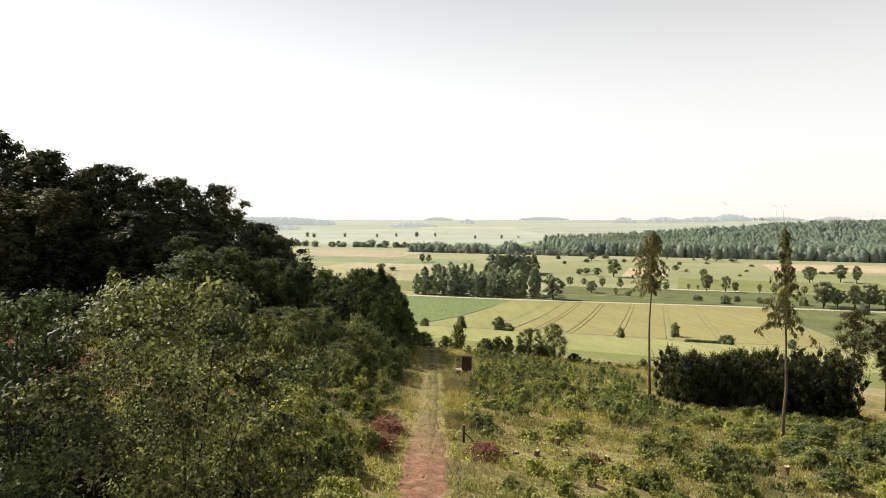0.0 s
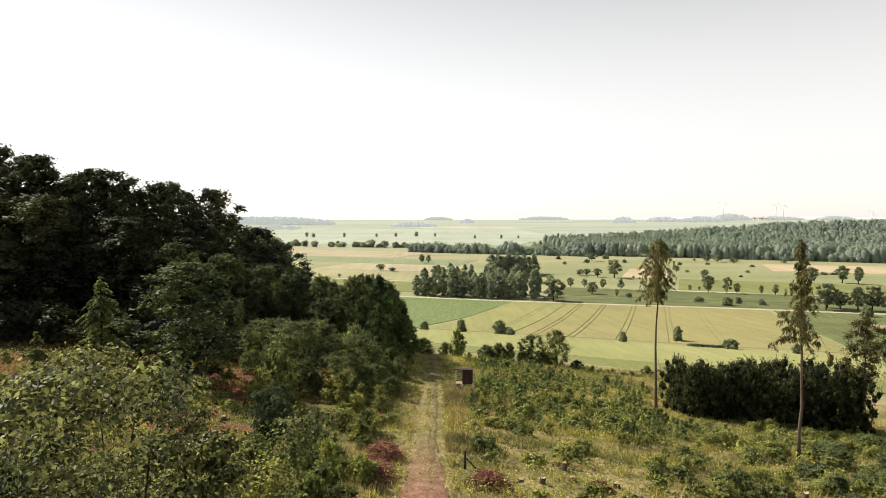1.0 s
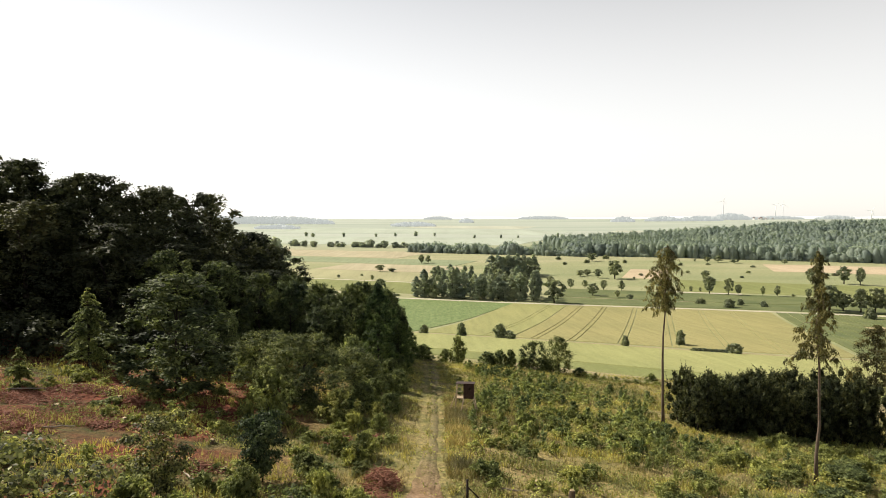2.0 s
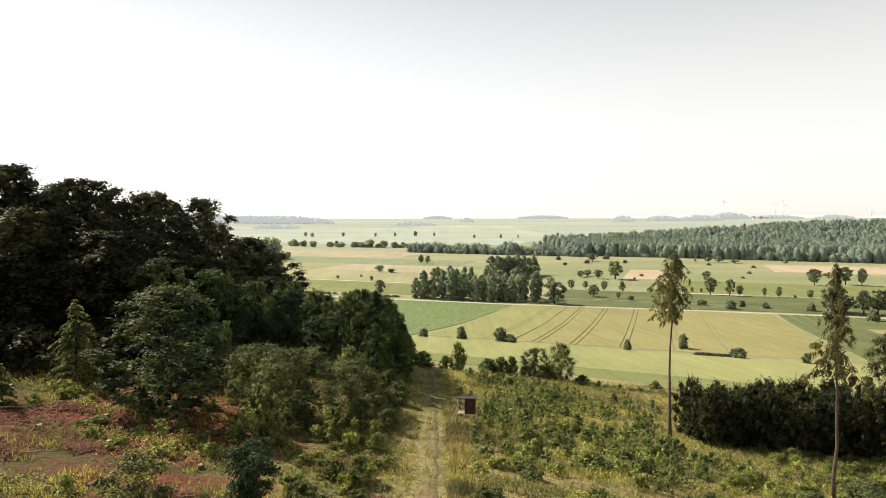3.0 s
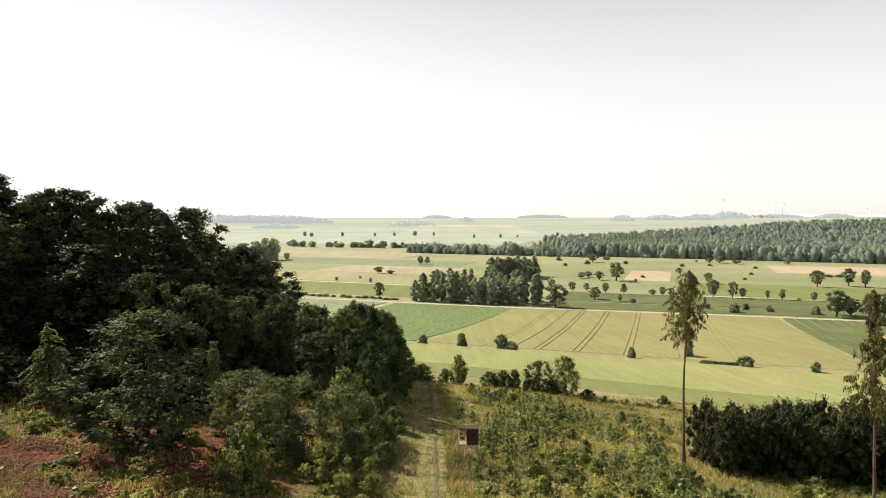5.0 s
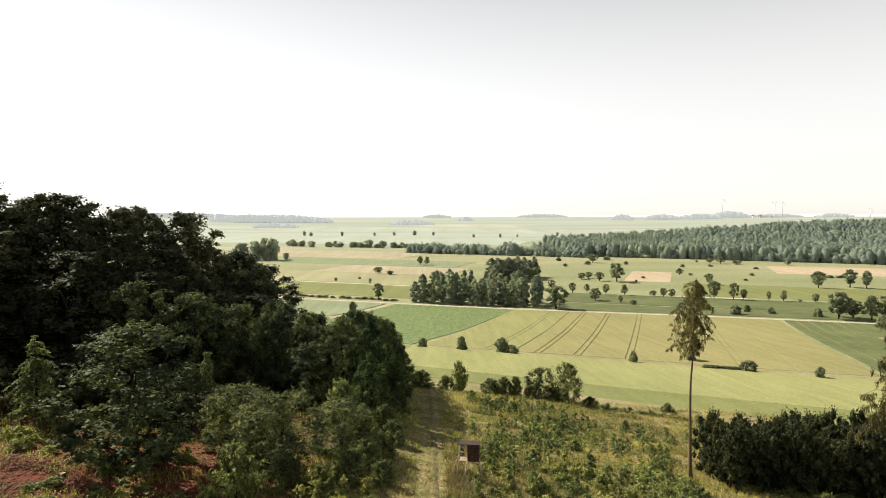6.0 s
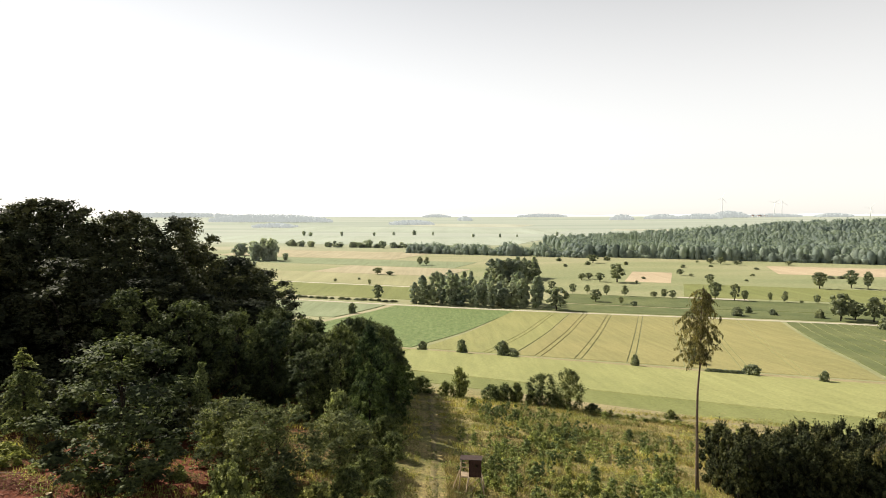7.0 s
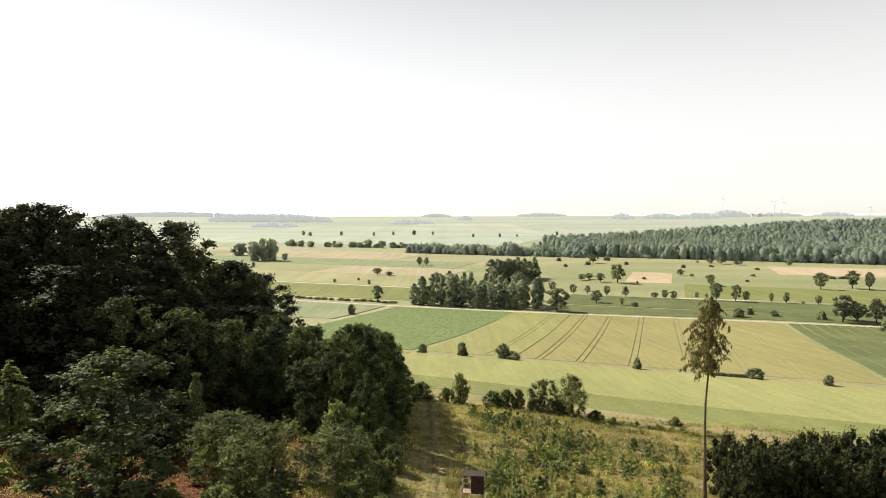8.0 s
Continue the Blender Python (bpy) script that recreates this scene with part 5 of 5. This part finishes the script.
def high_seat(x, y):
    """A boarded cabin on raking poles with a railed landing and a ladder."""
    ob = new("hunting_high_seat")
    cabin = part("cabin_floor", box(bmesh.new(), -0.59, 0.59, -0.59, 0.59, 2.1, 2.15), M_BOARD, ob)
    W, D, F, H = 0.6, 0.6, 2.15, 1.75           # half width, half depth, floor height, cabin height
    for i in range(8):                         # upright boards, four sides
        x0 = -W + i * 2 * W / 8
        gap = 0.006
        for sy in (-1, 1):
            top = F + H if sy < 0 else F + H - 0.12
            if sy < 0 and i in (4, 5):          # look-out slot
                part("board", box(bmesh.new(), x0 + gap, x0 + 2 * W / 8 - gap, -D - 0.02, -D, F, F + 0.98), M_BOARD, cabin)
                part("board", box(bmesh.new(), x0 + gap, x0 + 2 * W / 8 - gap, -D - 0.02, -D, F + 1.28, top), M_BOARD, cabin)
            else:
                part("board", box(bmesh.new(), x0 + gap, x0 + 2 * W / 8 - gap, sy * D - 0.01 * (1 - sy), sy * D + 0.01 * (1 + sy), F - 0.04 * (i % 2), top), M_BOARD, cabin)
    for i in range(8):
        y0 = -D + i * 2 * D / 8
        for sx in (-1, 1):
            z1 = F + H - 0.1 * (i / 8)
            if i in (3, 4) and sx > 0:
                part("board", box(bmesh.new(), sx * W, sx * W + 0.02 * sx if sx > 0 else sx * W - 0.02, y0 + 0.006, y0 + 2 * D / 8 - 0.006, F, F + 0.98), M_BOARD, cabin)
                part("board", box(bmesh.new(), W, W + 0.02, y0 + 0.006, y0 + 2 * D / 8 - 0.006, F + 1.28, z1), M_BOARD, cabin)
            else:
                part("board", box(bmesh.new(), min(sx * W, sx * W + 0.02 * sx), max(sx * W, sx * W + 0.02 * sx), y0 + 0.006, y0 + 2 * D / 8 - 0.006, F, z1), M_BOARD, cabin)
    bm = box(bmesh.new(), -W - 0.92, W + 0.14, -D - 0.2, D + 0.2, 0, 0.05, 0.008)
    roof = part("roof", bm, M_ROOF, ob, "felted sloping roof")
    roof.matrix_basis = pose(0, 0, F + H - 0.055, -5.5, 0, 0)
    for sx in (-1, 1):
        for sy in (-1, 1):
            pole("leg", (sx * (W + 0.5), sy * (D + 0.5), -0.35), (sx * (W - 0.02), sy * (D - 0.02), F - 0.05), 0.06, ob, M_POLE)
    for sy in (-1, 1):
        pole("brace", (-W - 0.36, sy * (D + 0.38), 0.35), (W + 0.1, sy * (D + 0.13), F - 0.35), 0.035, ob, M_POLE)
    for sx in (-1, 1):
        pole("brace", (sx * (W + 0.36), -D - 0.36, 0.4), (sx * (W + 0.12), D + 0.1, F - 0.4), 0.035, ob, M_POLE)
    for sx in (-1, 1):
        pole("beam", (sx * (W - 0.05), -D - 0.3, F - 0.1), (sx * (W - 0.05), D + 0.2, F - 0.1), 0.05, ob, M_POLE)
    # railed landing and ladder on the side of the track
    L = 0.85
    landing = part("landing_frame", box(bmesh.new(), -W - L, -W, -D + 0.03, D - 0.03, F - 0.12, F - 0.065), M_POLE, ob)
    for i in range(5):
        part("landing_board", box(bmesh.new(), -W - L + i * L / 5 + 0.01, -W - L + (i + 1) * L / 5 - 0.01, -D + 0.05, D - 0.05, F - 0.06, F - 0.02), M_POLE, landing)
    for sy in (-1, 1):
        pole("landing_post", (-W - L - 0.25, sy * (D + 0.2), -0.3), (-W - L + 0.05, sy * (D - 0.08), F + H - 0.1), 0.045, landing, M_POLE)
        for z in (0.45, 0.95):
            pole("rail", (-W - L, sy * (D - 0.06), F + z), (-W, sy * (D - 0.06), F + z), 0.03, landing, M_POLE)
    v, f = tubes([([(-W - L - 1.15, sy, -0.2), (-W - L - 0.56, sy, F * 0.5 + 0.27), (-W - L + 0.02, sy, F + 0.7)], [0.042, 0.04, 0.036], 8) for sy in (-0.25, 0.25)])
    ladder = mesh_object("ladder", v, f, M_POLE, ob)
    for i in range(8):
        q = (i + 0.5) / 8.5
        xx, zz = -W - L - 1.15 + 1.0 * q, -0.2 + (F + 0.4) * q
        pole("rung", (xx, -0.28, zz), (xx, 0.28, zz), 0.022, ladder, M_POLE)
    ob.matrix_basis = pose(x, y, gz(x, y), 0, 0, -6) @ Matrix.Diagonal((0.86, 0.86, 0.86, 1))
    return tagged(ob, "dark boarded hunting hide on raking poles with a ladder", "hunting hide")


high_seat(2.65, 67.3)


# ---- stumps, brash, poles on the clearing ----
def stump(x, y, h, r, seed, label):
    rng = random.Random(seed)
    ob = new("tree_stump")
    bm = bmesh.new()
    n = 14
    rings = []
    for z, f in ((-0.15, 1.55), (0.05, 1.25), (0.18, 1.04), (h - 0.02, 0.96), (h, 0.92)):
        rings.append([bm.verts.new((math.cos(6.2832 * k / n) * r * f * (1 + (0.16 if z < 0.1 else 0.04) * math.sin(k * 2.4 + seed)), math.sin(6.2832 * k / n) * r * f * (1 + 0.05 * math.cos(k * 1.7 + seed)), z + (0.04 * math.sin(k + seed) if z > 0.2 else 0))) for k in range(n)])
    for a, b in zip(rings, rings[1:]):
        for k in range(n):
            bm.faces.new((a[k], a[(k + 1) % n], b[(k + 1) % n], b[k]))
    part("bark", bm, M_LARCHBARK, ob, "rough brown bark")
    bm = bmesh.new()
    bm.faces.new([bm.verts.new((v[0], v[1], v[2])) for v in [(math.cos(6.2832 * k / n) * r * 0.9, math.sin(6.2832 * k / n) * r * 0.9, h + 0.006 + 0.04 * math.sin(k + seed)) for k in range(n)]])
    bmesh.ops.solidify(bm, geom=bm.faces[:], thickness=0.02)
    part("cut_face", bm, M_CUT, ob, "pale sawn top")
    ob.matrix_basis = pose(x, y, gz(x, y), rng.uniform(-6, 6), rng.uniform(-6, 6), rng.uniform(0, 360))
    return tagged(ob, label, "stump", "tree stumps")


for i, (x, y, h, r) in enumerate([(8.5, 44.6, 0.62, 0.2), (6.4, 41.2, 0.5, 0.19), (8.8, 43.0, 0.2, 0.2), (11.6, 42.4, 0.35, 0.2), (25.0, 43.6, 0.8, 0.2), (6.4, 46.6, 0.3, 0.2), (5.0, 41.2, 0.2, 0.2),
                                  (-18.9, 55.2, 0.4, 0.25), (-28.0, 57.0, 0.4, 0.22), (-24.3, 50.6, 0.35, 0.24), (-21.1, 55.3, 0.3, 0.22), (-40.1, 62.9, 0.35, 0.25), (-13.6, 41.9, 0.3, 0.2), (-8.3, 51.4, 0.4, 0.2), (-12.5, 36.0, 0.4, 0.2), (-16.5, 47.5, 0.3, 0.22), (-31, 53, 0.35, 0.22)]):
    stump(x, y, h, r, i + 1, "sawn tree stump with pale top among the grass")


def brash_heap(x, y, w, d, h, n, seed, mat, label):
    rng = random.Random(seed)
    items = []
    for k in range(n):
        q, r = rng.uniform(0, 6.283), rng.uniform(0, 1) ** 0.6
        cx, cy = math.cos(q) * r * w / 2, math.sin(q) * r * d / 2
        z = 1.4 * h * (1 - r * r) * rng.uniform(0.1, 1.0)
        t, ln = rng.uniform(0, 3.14), rng.uniform(0.35, 1.1) * min(1.4, max(w, 0.8) * 0.5)
        e = Vector((math.cos(t) * ln / 2, math.sin(t) * ln / 2, rng.uniform(-0.12, 0.2)))
        c = Vector((cx, cy, z + gz(x + cx, y + cy) - gz(x, y)))
        rr = rng.uniform(0.014, 0.04)
        items.append(([c - e, c + Vector((0, 0, rng.uniform(0.0, 0.08))), c + e], [rr, rr * 0.9, rr * 0.4], 4))
    v, f = tubes(items)
    ob = mesh_object("brash_heap", v, f, mat)
    ob.matrix_basis = pose(x, y, gz(x, y) + 0.05)
    return tagged(ob, label, "brash", "brash heaps", "stuff")


for i, (x, y, w, d, h, n) in enumerate([(2.9, 39.8, 2.6, 2.0, 0.7, 320), (-3.9, 43.0, 2.4, 3.6, 0.8, 300), (-4.2, 39.0, 2.6, 3.0, 0.6, 280), (-26.2, 55.9, 2.4, 1.6, 0.5, 200), (-32, 58.5, 6.5, 3.0, 0.35, 420), (-24, 49, 6, 2.0, 0.25, 320),
                                        (-7.8, 50.5, 2.8, 2.0, 0.5, 240), (-5.2, 52.5, 1.4, 1.2, 0.4, 120), (10.3, 41.8, 1.5, 1.2, 0.4, 140), (-30, 46, 7, 2.2, 0.25, 320), (-8.5, 34, 3, 2, 0.4, 220), (-16, 42, 5, 2, 0.25, 220), (-35, 55, 12, 4, 0.12, 420), (-27, 52, 12, 5, 0.1, 420), (-33, 49, 12, 3, 0.12, 360)]):
    brash_heap(x, y, w, d, h, n, 60 + i, M_TWIG, "heap of reddish dead twigs after felling")


def fallen_pole(x, y, length, r, turn, seed, label="bare fallen branch lying on the clearing"):
    rng = random.Random(seed)
    e = Vector((math.cos(turn), math.sin(turn)))
    pts = []
    for s in np.linspace(-0.5, 0.5, 6):
        px_, py_ = x + e.x * s * length, y + e.y * s * length
        pts.append((px_ - x, py_ - y, gz(px_, py_) - gz(x, y) + r + rng.uniform(0, 0.1)))
    v, f = tube(pts, [r, r, r * 0.9, r * 0.8, r * 0.7, r * 0.45], 7)
    ob = mesh_object("fallen_branch", v, f, M_DEADWOOD, smooth=True)
    ob.matrix_basis = pose(x, y, gz(x, y) + 0.12)
    return tagged(ob, label, "branch", "fallen branches")


for i, (x, y, ln, r, q) in enumerate([(4.6, 44.4, 1.6, 0.06, 0.1), (12.2, 41.0, 1.5, 0.05, 2.4), (8.2, 38.6, 1.8, 0.05, 2.7), (-4.7, 38.5, 1.8, 0.07, 0.2), (-4.2, 44.5, 0.8, 0.1, 1.0), (-36, 57, 3.0, 0.07, 0.4), (-20, 47.5, 1.6, 0.06, 2.6),
                                      (-33, 60, 2.2, 0.06, 0.2), (-15, 40, 1.8, 0.06, 2.3), (-27, 47, 2.0, 0.06, 0.7), (18, 119, 3.0, 0.25, 0.1)]):
    fallen_pole(x, y, ln, r, q, i)


def gate_post(x, y):
    ob = new("wooden_post")
    pole("upright", (0, 0, -0.3), (0.02, 0, 1.25), 0.08, ob, M_BARK)
    pole("strut", (0.85, 0.1, -0.1), (0.06, 0.02, 0.75), 0.045, ob, M_BARK)
    ob.matrix_basis = pose(x, y, gz(x, y))
    return tagged(ob, "weathered wooden post with a leaning strut", "post")


gate_post(1.45, 42.4)

# ---- planted saplings, scrub and ground cover ----
prng = random.Random(31)


def track_x(y):
    return float(track_middle(y))


def stand(name, kind, spots, label, category):
    """The many further plants of a kind, out of their own leaves, as one mesh."""
    rng = np.random.default_rng(len(spots))
    made = [ob for (k, v), (ob, sc) in VARIANTS.items() if k == kind]
    shapes = []
    for ob in made:
        me = next(ch for ch in ob.children if ch.name.startswith("crown")).data
        co = np.empty(len(me.vertices) * 3, np.float32)
        me.vertices.foreach_get("co", co)
        shapes.append(co.reshape(-1, 3))
    vs = []
    for x, y, h, w in spots:
        co, q = shapes[rng.integers(len(shapes))], rng.uniform(0, 6.283)
        sw, sh = w / 2 / KINDS[kind]["radius"], h / KINDS[kind]["height"]
        c, sn = math.cos(q) * sw, math.sin(q) * sw
        vs.append(np.stack([co[:, 0] * c - co[:, 1] * sn + x, co[:, 0] * sn + co[:, 1] * c + y, co[:, 2] * sh + gz(x, y) - 0.05], -1))
    v = np.concatenate(vs)
    tagged(mesh_object(name, v, quads(v), KINDS[kind]["mat"]), label, category, kind="stuff")


def near_and_far(kind, spots, limit, label, category, group, name, stand_label):
    spots.sort(key=lambda p: p[1])
    for x, y, h, w in spots[:limit]:
        plant(kind, x, y, h, w, label, category, group, 5)
    if len(spots) > limit:
        stand(name, kind, spots[limit:], stand_label, category)


spots = []
for k in range(1600):
    x, y = prng.uniform(1.8, 42), prng.uniform(56, 114)
    thick = noise.noise((x * 0.11, y * 0.09, 2)) + 0.9 - 0.03 * abs(x - 11) - 0.008 * abs(y - 90)
    if prng.random() > thick * 0.62 or (x > 28 and 76 < y < 92) or (abs(x - 3) < 2.2 and abs(y - 67) < 2.5):
        continue
    spots.append((x, y, prng.uniform(0.7, 1.9), prng.uniform(0.8, 1.7)))
near_and_far("sapling", spots, 290, "leafy planted sapling in the clearing", "sapling", "saplings", "sapling_stand", "rows of leafy planted saplings further down the clearing")
spots = []
for k in range(660):
    x, y = prng.uniform(2.5, 54), prng.uniform(24, 78)
    if x < track_x(y) + 2.4 or noise.noise((x * 0.13, y * 0.13, 9)) < -0.12:
        continue
    spots.append((x, y, prng.uniform(0.5, 1.3), prng.uniform(0.9, 2.2)))
for k in range(360):
    x, y = prng.uniform(-42, -3.4), prng.uniform(22, 64)
    if x > track_x(y) - 2.0 or noise.noise((x * 0.12, y * 0.12, 4)) < -0.12:
        continue
    spots.append((x, y, prng.uniform(0.4, 1.1), prng.uniform(1.0, 2.3)))
near_and_far("scrub", spots, 290, "low green shrub on the rough clearing", "shrub", "low shrubs", "shrub_carpet", "low green shrubs scattered over the slope")
for k in range(130):
    x, y = prng.uniform(9, 52), prng.uniform(34, 74)
    if abs(x - 30.6) < 1 or noise.noise((x * 0.09, y * 0.16, 21)) < -0.1:
        continue
    plant("bramble", x, y, prng.uniform(0.8, 1.6), prng.uniform(1.8, 3.4), "low green bramble bush on the clearing", "bush", "clearing bushes")
for k in range(46):
    x, y = (prng.uniform(27, 50), prng.uniform(41, 66)) if k < 22 else (prng.uniform(25, 41), prng.uniform(41, 57))
    if abs(x - 30.6) > 1.2:
        plant("hazel", x, y, prng.uniform(0.9, 1.9), prng.uniform(2.2, 3.8), "dark green bush among the weeds on the clearing", "bush", "clearing bushes")
for k in range(52):
    x, y = prng.uniform(-17, -3.6), prng.uniform(21, 56)
    if x > track_x(y) - 2.6 or (x < -9 and y > 44):
        continue
    plant(prng.choice(("bramble", "bramble", "lime")), x, y, prng.uniform(0.9, 2.1), prng.uniform(1.8, 3.2), "leafy green bush on the rough slope", "bush", "slope bushes")


def cover(name, count, mat, label, seed, blades, tall, wide, threshold, phase, x0=-46, x1=62, y0=4, y1=119, spread=0.12, leafy=False, rows=0.0):
    """Tufts of grass or leafy herbs strewn over the slope, thicker in patches, none on the bare track."""
    rng = np.random.default_rng(seed)
    x, y = rng.uniform(x0, x1, count), y0 + (y1 - y0) * rng.uniform(0, 1, count) ** 1.15
    swell = np.zeros(count)
    if rows:                                   # growth stands in uneven rows across the slope
        wave = np.array([noise.noise((a * 0.09, b * 0.09, 30)) for a, b in zip(x, y)])
        swell = np.sin((y + 0.1 * x + 2.2 * wave) * 2 * math.pi / rows) * (0.25 + 0.75 * ease(0.5, 4.0, x))
    keep = np.array([noise.noise((a * 0.07, b * 0.26, phase)) + 0.4 * noise.noise((a * 0.6, b * 0.6, phase)) for a, b in zip(x, y)]) > threshold + 0.09 * ease(-9, -20, x) - 0.34 * swell
    off = x - track_middle(y)
    bed = (np.abs(off) < 1.45) & (rng.uniform(0, 1, count) > np.clip((y - 30) / 28, 0.02, 1) * (np.abs(np.abs(off) - 0.75) > 0.3))
    keep &= ~bed
    x, y, swell = x[keep], y[keep], swell[keep]
    n = len(x)
    low = np.where(np.abs(x - track_middle(y)) < 1.5, 0.4, 1.0) * (1.0 + 0.75 * swell)
    c = np.stack([x, y, ground_z(x, y)], -1)[:, None] + rng.normal(size=(n, blades, 3)) * (spread, spread, 0)
    if leafy:
        c = c + np.stack([np.zeros((n, blades)), np.zeros((n, blades)), rng.uniform(0.02, tall, (n, blades)) * low[:, None]], -1)
        v = leaf_cards(c.reshape(-1, 3), (rng.normal(size=c.shape) * 0.6 + (0, 0, 1)).reshape(-1, 3), wide * 1.7, wide, rng)
        f = quads(v)
    else:
        h = (tall * rng.uniform(0.5, 1.3, (n, blades)) * low[:, None])[..., None]
        side = rng.normal(size=(n, blades, 3)) * (1, 1, 0)
        side /= np.linalg.norm(side, axis=2, keepdims=True) + 1e-6
        bend = rng.normal(size=(n, blades, 3)) * (0.35, 0.35, 0) * h
        v = np.stack([c - side * wide, c + side * wide, c + bend + h * np.array((0, 0, 1))], 2).reshape(-1, 3)
        f = np.arange(len(v)).reshape(-1, 3)
    tagged(mesh_object(name, v, f, mat), label, "ground cover", kind="stuff")


cover("grass", 46000, M_GRASS, "rough green and yellow grass tufts", 1, 5, 0.42, 0.036, -0.15, 1, rows=4.6)
cover("dry_grass", 38000, M_STRAW, "dry straw-coloured grass stalks", 2, 5, 0.55, 0.02, 0.02, 6, x0=-9, y1=80)
cover("herbs", 70000, M_HERB, "low leafy herbs and brambles", 3, 5, 0.5, 0.1, -0.02, 12, spread=0.22, leafy=True, rows=4.6)
cover("track_edge_grass", 1300, M_STRAW, "tall dry grass along the track", 5, 6, 0.6, 0.035, -0.1, 3, 0.2, 2.4, 46, 78)
cover("dry_grass", 9000, M_STRAW, "dry straw-coloured grass between the saplings", 7, 5, 0.45, 0.025, 0.05, 9, 4, 44, 80, 117)
